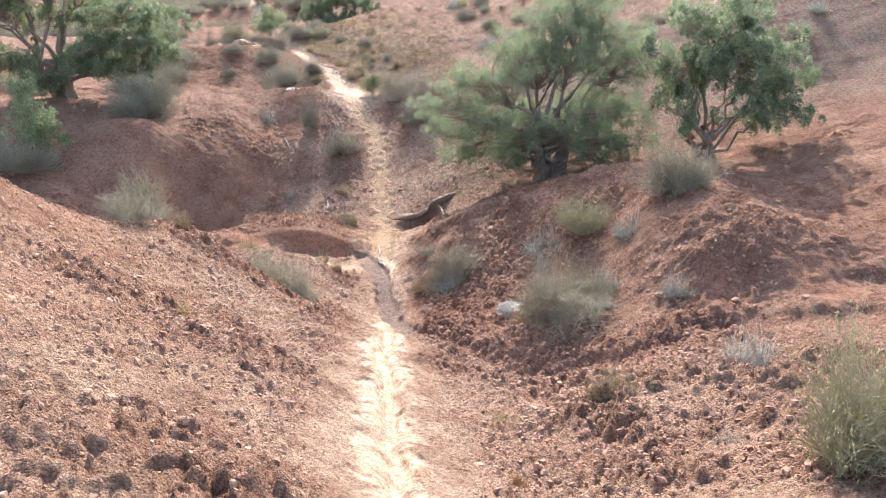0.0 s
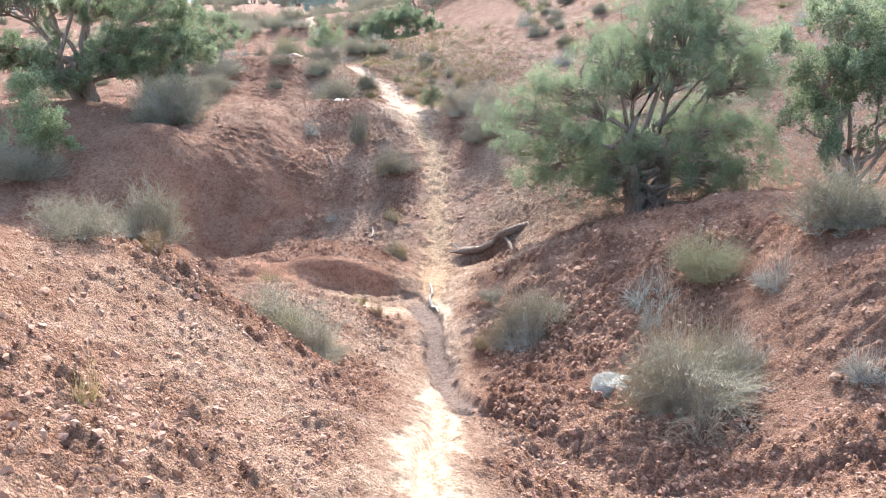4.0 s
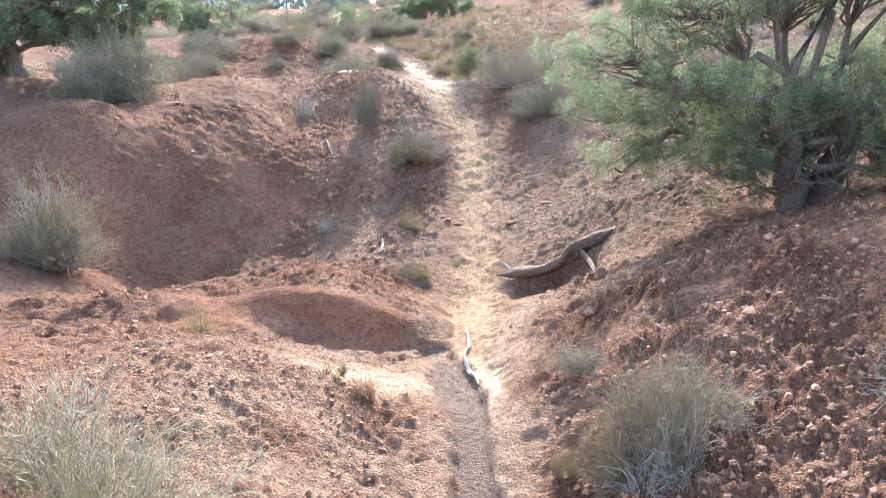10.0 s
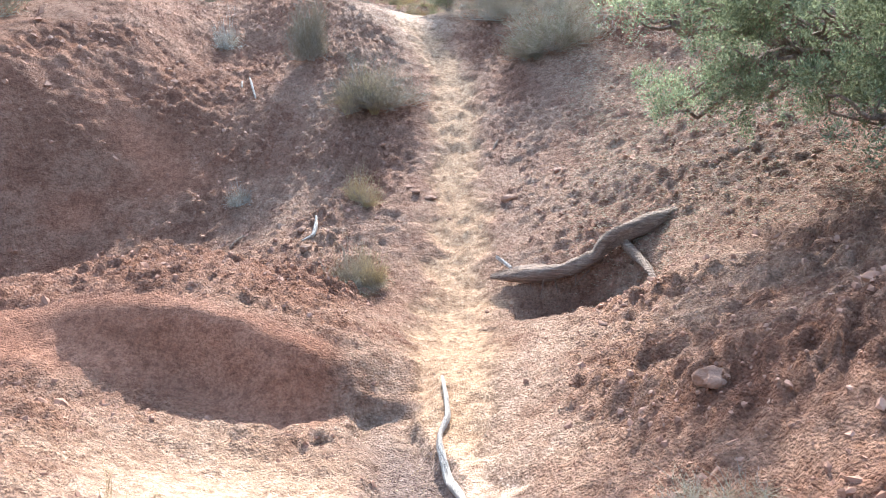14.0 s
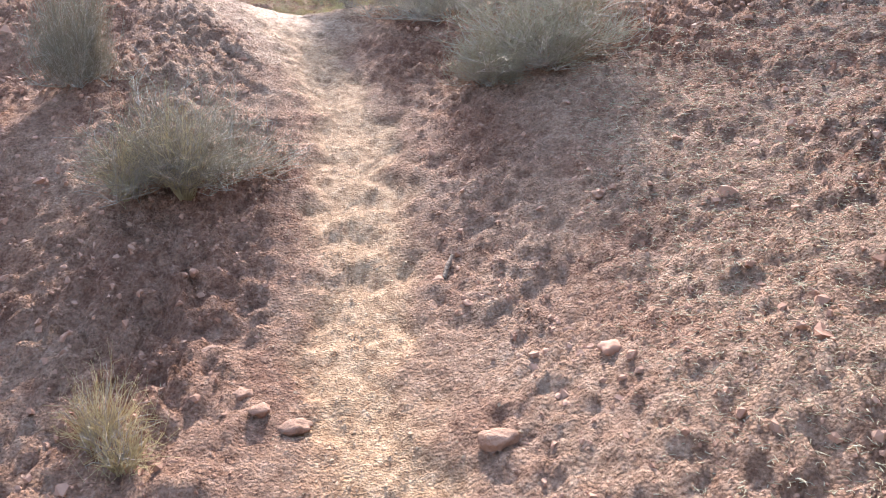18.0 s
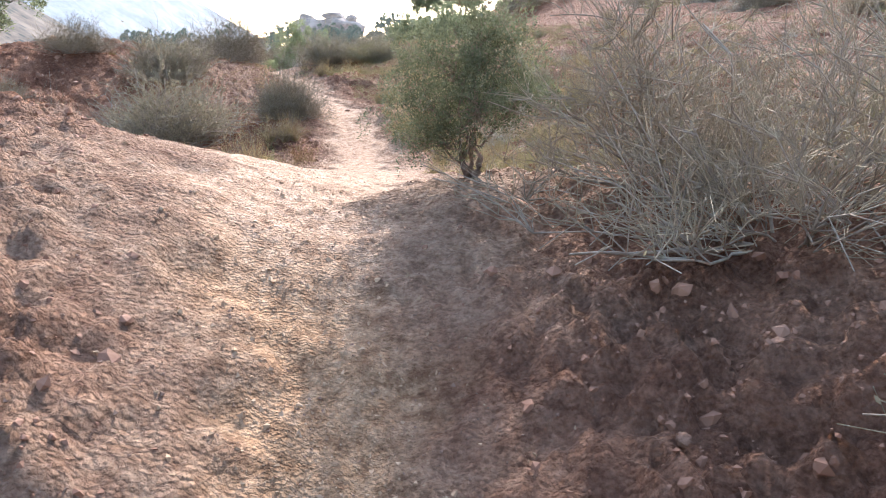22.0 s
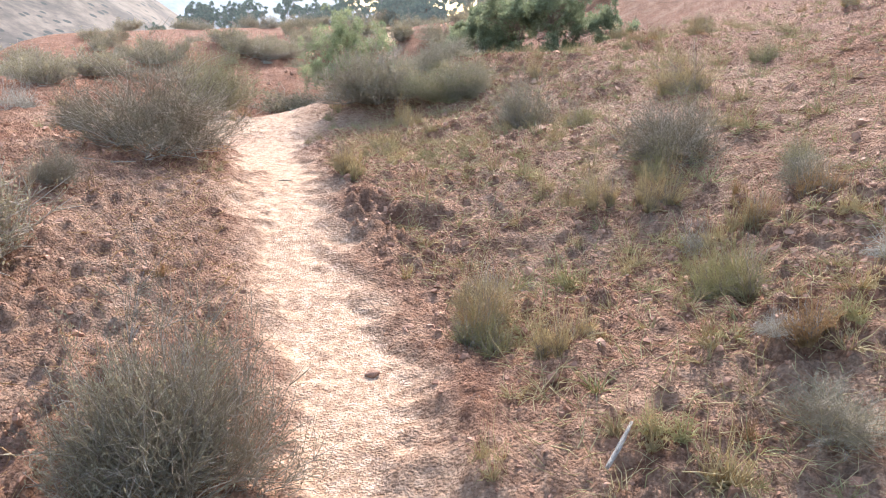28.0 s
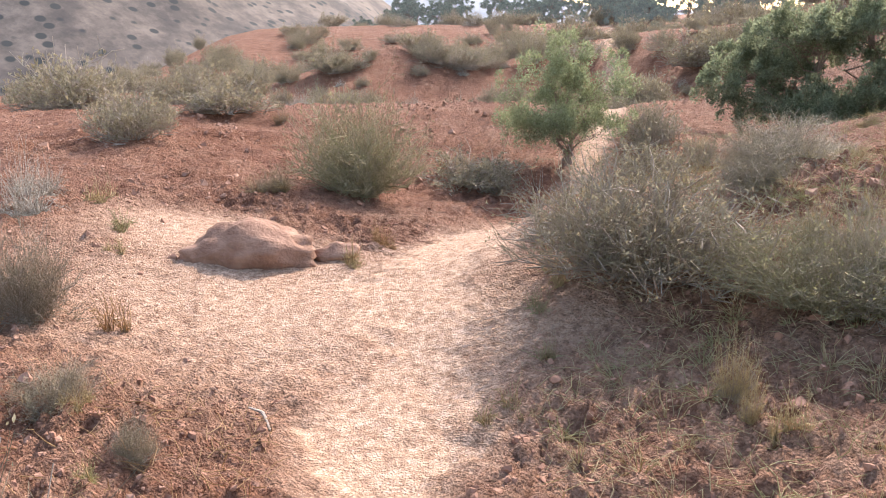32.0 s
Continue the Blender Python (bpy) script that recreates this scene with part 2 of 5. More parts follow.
juniper_leaf = make_leaf("juniper_sprig", (0.155, 0.175, 0.092), (0.33, 0.35, 0.205), 0.55)
seedling_leaf = make_leaf("seedling_sprig", (0.12, 0.122, 0.06), (0.26, 0.26, 0.14), 0.4)
young_leaf = make_leaf("young_sprig", (0.18, 0.20, 0.095), (0.38, 0.40, 0.215), 0.5)
sage_leaf = make_leaf("sage_leaf", (0.205, 0.165, 0.098), (0.37, 0.31, 0.19), 0.45)
dark_leaf = make_leaf("blackbrush_leaf", (0.19, 0.16, 0.095), (0.34, 0.295, 0.185), 0.45)
green_leaf = make_leaf("rabbitbrush_leaf", (0.23, 0.21, 0.09), (0.46, 0.42, 0.20), 0.45)
sage_tip = make_plain("sage_tip", (0.31, 0.25, 0.155), (0.51, 0.42, 0.275), 30, vary=0.25, bumps=0, thin=0.2)
dry_tip = make_plain("dry_tip", (0.25, 0.20, 0.12), (0.46, 0.38, 0.24), 30, vary=0.2, bumps=0)
bush_tip = make_plain("bush_tip", (0.17, 0.13, 0.08), (0.34, 0.27, 0.17), 30, vary=0.2, bumps=0)
white_straw = make_plain("whitish_straw", (0.68, 0.61, 0.51), (0.86, 0.80, 0.71), 20, vary=0.1, bumps=0, thin=0.3)
straw = make_plain("dry_straw", (0.46, 0.35, 0.17), (0.72, 0.58, 0.34), 20, vary=0.25, bumps=0, thin=0.5)
pale_straw = make_plain("bleached_straw", (0.45, 0.39, 0.30), (0.74, 0.68, 0.57), 20, vary=0.2, bumps=0, thin=0.3)
rust_straw = make_plain("rusty_straw", (0.40, 0.24, 0.11), (0.62, 0.42, 0.22), 20, vary=0.25, bumps=0, thin=0.5)
grey_straw = make_plain("grey_straw", (0.37, 0.285, 0.175), (0.64, 0.525, 0.35), 20, vary=0.25, bumps=0, thin=0.3)
green_straw = make_plain("greenish_straw", (0.36, 0.32, 0.15), (0.60, 0.53, 0.28), 20, vary=0.25, bumps=0, thin=0.5)
red_rock = make_plain("red_sandstone", (0.21, 0.10, 0.058), (0.38, 0.21, 0.13), 6, vary=0.15, bumps=0.8)
pale_rock = make_plain("pale_sandstone", (0.44, 0.33, 0.26), (0.62, 0.50, 0.41), 8, vary=0.15, bumps=0.7)
clod_mat = make_plain("soil_clod", (0.23, 0.102, 0.057), (0.44, 0.24, 0.152), 1.7, vary=0.1, bumps=0.6)
# far tones: each emits a little flat colour in place of hazy air
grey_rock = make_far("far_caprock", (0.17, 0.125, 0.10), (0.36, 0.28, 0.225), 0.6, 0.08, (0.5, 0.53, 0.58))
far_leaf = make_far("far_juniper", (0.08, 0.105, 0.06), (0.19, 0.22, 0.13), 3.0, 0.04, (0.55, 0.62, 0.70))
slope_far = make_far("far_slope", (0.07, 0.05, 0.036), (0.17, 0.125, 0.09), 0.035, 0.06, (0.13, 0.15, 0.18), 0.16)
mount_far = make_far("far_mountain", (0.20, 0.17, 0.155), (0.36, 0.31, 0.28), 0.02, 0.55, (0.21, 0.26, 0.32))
tan_crumb = make_plain("tan_crumb", (0.34, 0.20, 0.11), (0.56, 0.38, 0.23), 30, vary=0.1, bumps=0)
crumb_mat = make_plain("dark_crumb", (0.16, 0.085, 0.055), (0.40, 0.25, 0.17), 60, vary=0.1, bumps=0)
post_mat = make_plain("dark_post", (0.10, 0.08, 0.07), (0.2, 0.17, 0.15), 10)

# ---- the lie of the land: a valley line, then hills, knolls, humps and bumps as (x, y, radius, height) ----
VALLEY = [(-12, 0.41), (-4, -0.78), (0, -1.74), (4, -2.39), (8, -3.84), (11, -4.86), (13.5, -4.88), (15.5, -5.47), (17, -5.43), (18.5, -5.37), (20, -4.99), (21.5, -4.29), (23, -3.90), (26, -4.22), (30, -3.81), (34, -3.40), (40, -3.07), (50, -3.35), (64, -3.67), (100, -4.00), (160, -4.32)]
HILLS = [
    (-1.0, -6.0, 5.5, 0.27), (-4.0, 0.0, 5.5, 0.53), (8.0, 2.0, 16.0, -0.59), (-16.0, 6.0, 9.0, 2.36),
    (-6.0, 8.0, 3.2, 2.80), (-13.0, 15.0, 5.5, 0.53), (12.0, 18.0, 3.2, -0.90), (16.0, 18.0, 9.0, 4.07),
    (-8.0, 20.0, 3.2, 0.94), (8.0, 20.0, 3.2, 0.49), (4.0, 22.0, 3.2, 0.26), (-13.0, 27.0, 5.5, 0.39),
    (0.0, 34.0, 16.0, -0.24), (16.0, 34.0, 9.0, 3.06), (-10.0, 40.0, 3.2, 0.04), (-4.0, 40.0, 3.2, -1.14),
    (5.0, 42.0, 5.5, -0.78), (-1.0, 48.0, 5.5, -0.40), (16.0, 50.0, 16.0, 3.73), (-16.0, 50.0, 16.0, -0.63),
    (-7.0, 54.0, 5.5, -1.42), (-14.0, 56.0, 3.2, 1.56), (-1.0, 60.0, 5.5, -0.64), (12.0, 62.0, 9.0, 2.03),
]
HILLS_MORE = [
    (-10.0, 63.0, 5.5, 0.86), (-16.0, 66.0, 16.0, -1.19),
]
KNOLLS = [
    (0.8, 4.8, 2.0, -0.57), (-2.8, 4.8, 2.0, 0.30), (4.4, 13.2, 2.0, 1.07), (3.2, 15.6, 2.0, 0.46),
    (-2.8, 24.0, 2.0, 0.29), (-2.8, 27.6, 2.0, -0.27), (-5.2, 31.2, 2.0, 0.55), (2.0, 31.2, 2.0, 0.08),
    (-1.6, 33.6, 2.0, -0.20), (-4.0, 34.8, 2.0, -0.33), (-2.8, 37.2, 2.0, 0.46),
]
HUMPS = [
    (1.6, 8.4, 1.2, -0.44), (-2.4, 10.0, 1.2, 0.75), (0.8, 10.8, 1.2, -0.14), (4.8, 10.8, 1.2, 0.67),
    (0.0, 12.4, 1.2, -0.44), (-1.6, 13.2, 1.2, 0.29), (0.0, 14.0, 1.2, -0.19), (1.6, 14.0, 1.2, 0.33),
    (-0.8, 14.8, 1.2, -0.20), (-2.4, 16.4, 1.2, 0.16), (0.0, 17.2, 1.2, -0.30), (-4.0, 18.0, 1.2, -0.72),
    (2.4, 18.8, 1.2, 0.35), (-2.4, 18.8, 1.2, -0.43), (-5.6, 19.6, 1.2, 0.74), (0.8, 19.6, 1.2, -0.11),
    (-1.6, 20.4, 1.2, -0.07), (-4.0, 20.4, 1.2, 0.25), (-1.6, 21.2, 1.2, 0.30), (-2.4, 22.0, 1.2, -0.63),
    (0.0, 22.0, 1.2, -0.24), (-4.0, 22.0, 1.2, 0.48), (-1.6, 22.8, 1.2, 0.36), (0.8, 26.0, 1.2, -0.03),
]
HUMPS_MORE = [
    (0.0, 28.4, 1.2, -0.21), (-0.8, 30.8, 1.2, -0.23), (-4.8, 37.2, 1.2, -0.14), (-2.6, 35.9, 1.2, -0.22),
]
KY, KZ = np.array(VALLEY).T
SHAPES = np.array([m for rows in (HILLS, HILLS_MORE, KNOLLS, HUMPS, HUMPS_MORE) for m in rows])
TRACK = [(-30, 0.0), (0, 0.02), (6.3, 0.0), (9, 0.0), (12.6, 0.06), (15.5, 0.02), (18, 0.08), (20.6, 0.08), (21.7, -0.05), (22.3, -0.3), (23.2, -0.55),
         (25, -0.62), (27.05, -0.88), (28.4, -1.17), (30.1, -1.68), (31.1, -2.2), (32.5, -2.75), (33.7, -3.22), (35, -3.78), (36.2, -4.12), (37.6, -4.3),
         (40, -4.3), (42, -4.45), (46.5, -5.1), (50, -5.75), (55, -6.7), (61.5, -8.1), (66, -9.6), (90, -14)]
TRACK_Y, TRACK_X = np.array(TRACK).T
WIDTH = [(-30, 0.3), (4, 0.22), (9, 0.2), (13, 0.2), (17, 0.3), (19, 0.25), (22, 0.22), (24, 0.42), (26, 0.36), (28, 0.26), (31, 0.27), (34, 0.3), (36, 0.42), (38, 0.3), (42, 0.22), (90, 0.3)]
WIDTH_Y, WIDTH_W = np.array(WIDTH).T


def smooth(v):
    v = np.clip(v, 0, 1)
    return v * v * (3 - 2 * v)


def lattice(i, j, seed):
    h = (i.astype(np.int64) * 374761393 + j.astype(np.int64) * 668265263 + seed * 974634721) & 0x7FFFFFFF
    h = ((h ^ (h >> 13)) * 1274126177) & 0x7FFFFFFF
    return ((h ^ (h >> 16)) & 0xFFFFF) / 1048575.0


def value_noise(x, y, size, seed):
    x, y = x / size, y / size
    i, j = np.floor(x), np.floor(y)
    u, v = smooth(x - i), smooth(y - j)
    a, b = lattice(i, j, seed), lattice(i + 1, j, seed)
    c, d = lattice(i, j + 1, seed), lattice(i + 1, j + 1, seed)
    return (a + (b - a) * u) * (1 - v) + (c + (d - c) * u) * v - 0.5


def lumps(x, y, size, seed, fill=0.8):
    """Rounded clods: 0 between them, up to 1 on top, no two alike."""
    x, y = x / size, y / size
    i, j = np.floor(x), np.floor(y)
    top = np.zeros_like(x)
    for di in (-1, 0, 1):
        for dj in (-1, 0, 1):
            a, b = i + di, j + dj
            px, py = a + lattice(a, b, seed), b + lattice(a, b, seed + 7)
            r = 0.35 + 0.45 * lattice(a, b, seed + 13)
            here = lattice(a, b, seed + 19) < fill
            top = np.maximum(top, here * r * np.clip(1 - ((x - px) ** 2 + (y - py) ** 2) / r**2, 0, 1))
    return top


def valley(y):
    return sum(np.interp(y + q, KY, KZ) for q in (-1.0, -0.5, 0.0, 0.5, 1.0)) / 5


def track_x(y):
    return sum(np.interp(y + q, TRACK_Y, TRACK_X) for q in (-0.6, -0.3, 0.0, 0.3, 0.6)) / 5


def broad(x, y):
    z = valley(y)
    for a, b, r, q in SHAPES:
        z = z + q * np.exp(-((x - a) ** 2 + (y - b) ** 2) / r**2)
    z = z + 3.2 * np.exp(-((x - 6.5) ** 2 + (y - 60) ** 2) / 30.0) - 1.0 * np.exp(-((x + 1.9) ** 2 + (y - 45.8) ** 2) / 6.8) + 0.9 * np.exp(-((x + 6.4) ** 2 + (y - 59.5) ** 2) / 20.0)
    z = z + 1.3 * smooth((y - 62) / 26) * smooth((70 + x) / 40) + 0.07 * np.exp(-((x - 0.12) ** 2 + (y - 23.42) ** 2) / 0.12)
    z = z - 9.0 * smooth((-x - 17 - 0.46 * (y - 40)) / 18) * smooth((y - 27) / 10)
    far = smooth((np.hypot(x, y - 30) - 45) / 60)
    hills = 2.5 * value_noise(x, y, 38, 3) + 1.2 * value_noise(x, y, 17, 4)
    right = 5.0 * smooth((x - 6) / 40) * smooth((y - 30) / 30)
    z = z + 3.4 * np.exp(-((x - 9) ** 2 + (y - 66) ** 2) / 13.0**2)
    drop = -22 * smooth((-x - 45) / 110)
    return z + far * (hills + right + drop)


def gully(x, y, line, width, depth, steep=0.5):
    """A cut along a line of (x, y): depth at its middle."""
    best = np.full_like(x, 1e9)
    for (ax, ay), (bx, by) in zip(line, line[1:]):
        t = np.clip(((x - ax) * (bx - ax) + (y - ay) * (by - ay)) / ((bx - ax) ** 2 + (by - ay) ** 2), 0, 1)
        best = np.minimum(best, np.hypot(x - ax - t * (bx - ax), y - ay - t * (by - ay)))
    return -depth * (1 - smooth((best / width - 1 + steep) / steep)), best


RILL_LEFT = [(-0.3, 15.6), (-1.3, 15.4), (-2.4, 15.3), (-3.6, 15.3), (-5.5, 15.2)]
RILL_RIGHT = [(0.35, 10.2), (1.0, 9.35), (1.8, 8.75), (2.9, 8.35), (4.6, 8.6), (7.0, 8.2)]
SANDY = [(-0.8, 24.7, 0.55, 1.3), (-0.75, 26.2, 0.7, 0.9), (-4.7, 35.6, 1.7, 1.15), (-6.1, 36.6, 0.9, 0.7), (-0.75, 14.3, 0.75, 0.6)]
RILL_PATH = [(0.45, 10.0), (0.16, 11.3), (0.0, 12.8), (-0.14, 14.4), (-0.3, 15.4)]
RIDGE = [(-5.5, 0.0), (-4.2, 0.05), (-3.2, 0.10), (-2.4, 0.10), (-1.75, 0.26), (-1.2, 0.34), (-0.75, 0.25), (-0.4, 0.11), (-0.1, 0.0)]
RIDGE_X, RIDGE_H = np.array(RIDGE).T


def ground(x, y, parts=False):
    """The height of the soil, and with parts also the kinds of soil as masks."""
    x, y = np.asarray(x, float), np.asarray(y, float)
    wob = 0.16 * value_noise(x, y, 0.9, 11) + 0.10 * value_noise(x, y, 0.3, 12) + 0.05 * value_noise(x, y, 0.1, 13)
    z = broad(x, y)
    dx = np.abs(x - track_x(y) + wob)
    half = np.interp(y, WIDTH_Y, WIDTH_W)
    edge = value_noise(x, y, 0.22, 14) + 0.6 * value_noise(x, y, 0.08, 15)
    trail = 1 - smooth((dx / half - 0.5 + 0.7 * edge) / 0.95)
    shoulder = 1 - smooth((dx / half - 1.0) / (2.2 - 1.4 * smooth((y - 23.5) / 3)))
    left, _ = gully(x, y + 1.5 * wob, RILL_LEFT, 0.36, 0.10, 1.0)
    crest = y - 0.12 * np.sin(2.3 * x) + 0.8 * wob
    lip = sum(np.interp(x + q, RIDGE_X, RIDGE_H) for q in (-0.2, 0.0, 0.2)) / 3 * smooth((crest - 15.52) / 0.3) * (1 - smooth((crest - 16.35) / 1.3))
    right, _ = gully(x, y + 1.5 * wob, RILL_RIGHT, 0.36, 0.13, 0.8)
    right = right * (1 - 0.5 * smooth((x - 4.5) / 2.5))
    brow = 0.34 * smooth((y + 2 * wob - 9.0) / 1.1) * (1 - smooth((y - 10.6) / 2.6)) * smooth((x - 3.0) / 1.2) * (1 - smooth((x - 7.5) / 2))
    mid, dm = gully(x + wob, y, RILL_PATH, 0.19, 0.09, 0.5)
    pit = -0.30 * np.exp(-((((x - 0.97) / 0.47) ** 2 + ((y - 16.95) / 0.36) ** 2) ** 2)) * smooth((17.36 - y) / 0.1)
    bench = 0.05 * np.exp(-(((x - 1.0) / 0.7) ** 2 + ((y - 17.7) / 0.3) ** 2) ** 1.5)
    burrow = 0.06 * np.exp(-((((x + 1.66) / 0.2) ** 2 + ((y - 31.72) / 0.13) ** 2) ** 1.5)) - 0.07 * np.exp(-(((x + 1.68) / 0.17) ** 2 + ((y - 31.5) / 0.09) ** 2))
    sand = np.zeros_like(x)
    for a, b, rx, ry in SANDY:
        sand = np.maximum(sand, np.exp(-((((x - a + 2 * wob) / rx) ** 2 + ((y - b) / ry) ** 2) ** 1.5)))
    trail = np.maximum(trail, 0.85 * sand)
    shoulder = np.maximum(shoulder, 0.9 * sand)
    rut = -0.06 * np.exp(-(((dx - 0.03) / 0.05) ** 2)) * (1 - smooth((y - 9) / 2)) + 0.03 * np.exp(-(((dx - 0.15) / 0.09) ** 2)) * (1 - smooth((y - 9) / 2))
    z = z + left + lip + brow + right + mid + pit + bench + burrow + rut - 0.035 * trail * (1 - sand)
    z = z + (1 - 0.75 * shoulder) * (0.10 * value_noise(x, y, 1.1, 21) + 0.06 * value_noise(x, y, 0.5, 22))
    near = 1 - smooth((np.abs(x) - 16) / 14)
    # soil kinds
    e = 0.12
    slope = np.hypot(broad(x + e, y) - broad(x - e, y), broad(x, y + e) - broad(x, y - e)) / (2 * e)
    patch = value_noise(x, y, 1.7, 31) + 0.5 * value_noise(x, y, 0.6, 32)
    cut = smooth((slope - 0.62) / 0.25) * (1 - shoulder) * smooth((x + 6) / 1.5) * smooth((-x - 1.2) / 0.5) * smooth((y - 17.3) / 0.5) * (1 - smooth((y - 20.6 + 2 * wob) / 0.5)) * smooth(0.62 + 2.2 * value_noise(x, y, 1.3, 34) + 1.2 * value_noise(x, y, 0.5, 35))
    cut = np.maximum(cut, np.exp(-(((crest - 15.66) / 0.27) ** 4)) * smooth((-x - 0.45) / 0.3) * smooth((x + 3.4) / 0.8))
    cut = np.maximum(cut, 0.7 * np.exp(-(((y + 2 * wob - 9.35) / 0.4) ** 4)) * smooth((x - 3.6) / 0.8) * (1 - smooth((x - 7) / 1.5)) * smooth(0.5 + 2 * value_noise(x, y, 0.8, 33)))
    knob = (1 - shoulder) * (1 - 0.85 * cut) * (0.55 + 0.85 * smooth(1.2 * patch + 0.5))
    wx, wy = x + 0.07 * value_noise(x, y, 0.11, 45) + 0.5 * wob, y + 0.07 * value_noise(x, y, 0.11, 46)
    off = np.abs(x - track_x(y))
    tiny, mid_size = 1 - smooth((off - 2.6) / 2.0), 1 - smooth((off - 4.5) / 3)
    ledge = value_noise(wx, wy, 0.24, 49) + 0.6 * value_noise(wx, wy, 0.11, 50)
    rough = 0.2 * smooth((ledge + 0.02) / 0.14) + 0.7 * lumps(wx, wy, 0.27, 48, 0.85) * smooth((off - 2.0) / 2.5) + (0.3 * lumps(wx, wy, 0.16, 41, 0.7) + 0.45 * value_noise(wx, wy, 0.14, 57)) * (1 - smooth((off - 9) / 5)) + 0.8 * lumps(wx, wy, 0.085, 42, 0.95) * (0.3 + 1.6 * smooth(value_noise(x, y, 0.37, 56) + 0.5)) * mid_size  + 0.7 * value_noise(wx, wy, 0.3, 47)
    coarse = 0.8 - 0.35 * smooth((x - track_x(y)) / 0.6) * smooth((y - 22.5) / 2) - 0.3 * smooth((track_x(y) - x) / 0.6) * smooth((y - 23.5) / 2)
    coarse = coarse - 0.45 * smooth((x - 0.3) / 0.3) * smooth((y - 16.2) / 0.5) * smooth((22.0 - y) / 0.8) - 0.25 * smooth((-x - 1.0) / 0.6) * smooth((y - 17.5) / 1.5) * (1 - smooth((y - 23) / 1.5))
    coarse = coarse - 0.3 * smooth((-0.25 - x) / 0.3) * smooth((x + 2.6) / 0.6) * smooth((y - 19.8) / 0.6) * smooth((23.8 - y) / 0.6)
    coarse = np.maximum(coarse, 0.2) + 0.15 * smooth((x - 0.8) / 0.6) * smooth((y - 11.5) / 1.5) * (1 - smooth((y - 15.8) / 0.8)) - 0.4 * smooth((-0.2 - x) / 0.3) * smooth((x + 3.6) / 0.6) * smooth((y - 15.0) / 0.3) * smooth((17.2 - y) / 0.5)
    z = z + knob * 0.1 * coarse * rough * near
    z = z + (0.45 + 0.55 * knob) * (1 - 0.9 * cut) * (1 - trail) * tiny * (0.042 * lumps(wx, wy, 0.062, 43, 0.85) + 0.022 * value_noise(x, y, 0.047, 44))
    loose = 0.4 + 0.6 * smooth((y - 13.5) / 1.5) * (1 - smooth((y - 22.3) / 1.0))
    z = z + trail * loose * (0.034 * value_noise(x, y, 0.15, 51) + 0.020 * lumps(x, y, 0.06, 52, 0.5) + 0.03 * value_noise(x, y, 0.33, 53) + 0.012 * value_noise(x, y, 0.06, 54) - 0.022 * lumps(x, y * 0.45, 0.13, 55, 0.5))
    if not parts:
        return z
    damp = np.exp(-((dm / 0.17) ** 4)) * smooth((y - 9.8) / 0.8) * (1 - smooth((y - 14.8) / 0.8))
    bare = smooth(0.5 - 1.3 * patch) * (1 - 0.8 * smooth((off - 1.0) / 2.5) * (1 - smooth((x - track_x(y)) / 0.5) * smooth((y - 25) / 4) * (1 - 0.7 * smooth((off - 2.0) / 2.5))))
    bare = np.maximum(bare, 0.85 * smooth((x - 0.35) / 0.4) * smooth((2.4 - x) / 0.8) * smooth((y - 17.6) / 0.8) * smooth((21.0 - y) / 1.0))
    bare = np.maximum(bare, 0.8 * smooth((-0.25 - x) / 0.3) * smooth((x + 1.7) / 0.5) * smooth((y - 20.4) / 0.6) * smooth((24.0 - y) / 0.6))
    bare = np.maximum(bare, (0.12 + (0.45 + 0.25 * smooth((y - 30.5) / 1.5)) * smooth((x - track_x(y)) / 0.4)) * smooth((y - 23.5) / 1.5) * (1 - smooth((off - 2.5) / 2)) * (1 - smooth((y - 36) / 2)) * smooth(0.9 - 1.0 * patch))
    bare = np.maximum(bare, (0.4 + 0.35 * smooth(x / 0.3)) * (1 - smooth((off - 3.0) / 2)) * (1 - smooth((y - 7.2) / 1.2)) * smooth(0.9 - 0.8 * patch))
    pale = bare * (1 - cut) * (0.8 - 0.75 * smooth((y - 36.5) / 3)) + 0.5 * shoulder
    crust = smooth(0.4 + 1.5 * value_noise(x, y, 3.1, 61)) * (1 - trail) * (1 - 0.7 * smooth((y - 23) / 4))
    litter = 0.6 * smooth((x - 1.0 - 0.25 * (y - 18)) / 1.5) * smooth((y - 16.6) / 1.5) * (1 - smooth((y - 23) / 2)) + (0.3 - 0.2 * smooth((y - 30) / 2)) * smooth((x - track_x(y) - 0.5) / 1.6) * smooth((y - 24) / 3)
    litter = np.maximum(litter, 0.2 * smooth((track_x(y) - x - 0.35) / 0.4) * (1 - smooth((track_x(y) - x - 1.0) / 0.6)) * smooth((y - 24.5) / 2))
    return z, {"trail": trail * (1 - damp), "damp": damp, "pale": np.clip(pale, 0, 1), "crust": crust, "cut": cut, "litter": np.clip(litter, 0, 1) * (1 - trail), "knob": np.clip(knob, 0, 1.5),
               "gravel": smooth((y + 2 * wob - 14.2) / 1.0) * (1 - smooth((y + 2 * wob - 22.4) / 0.8))}


def zs(x, y):
    return float(ground(np.array([x]), np.array([y]))[0])


def spaced(middle, low, high, step, edges, grow):
    """Lines close together from low to high, then ever wider apart out to the edges."""
    line = list(np.arange(low, high, step))
    for sign, start, end in ((-1, low, edges[0]), (1, line[-1], edges[1])):
        at, s = start, step
        while (at > end if sign < 0 else at < end):
            s *= grow if s < 0.1 else 1.09
            at += sign * s
            line.append(at)
    return np.array(sorted(line))


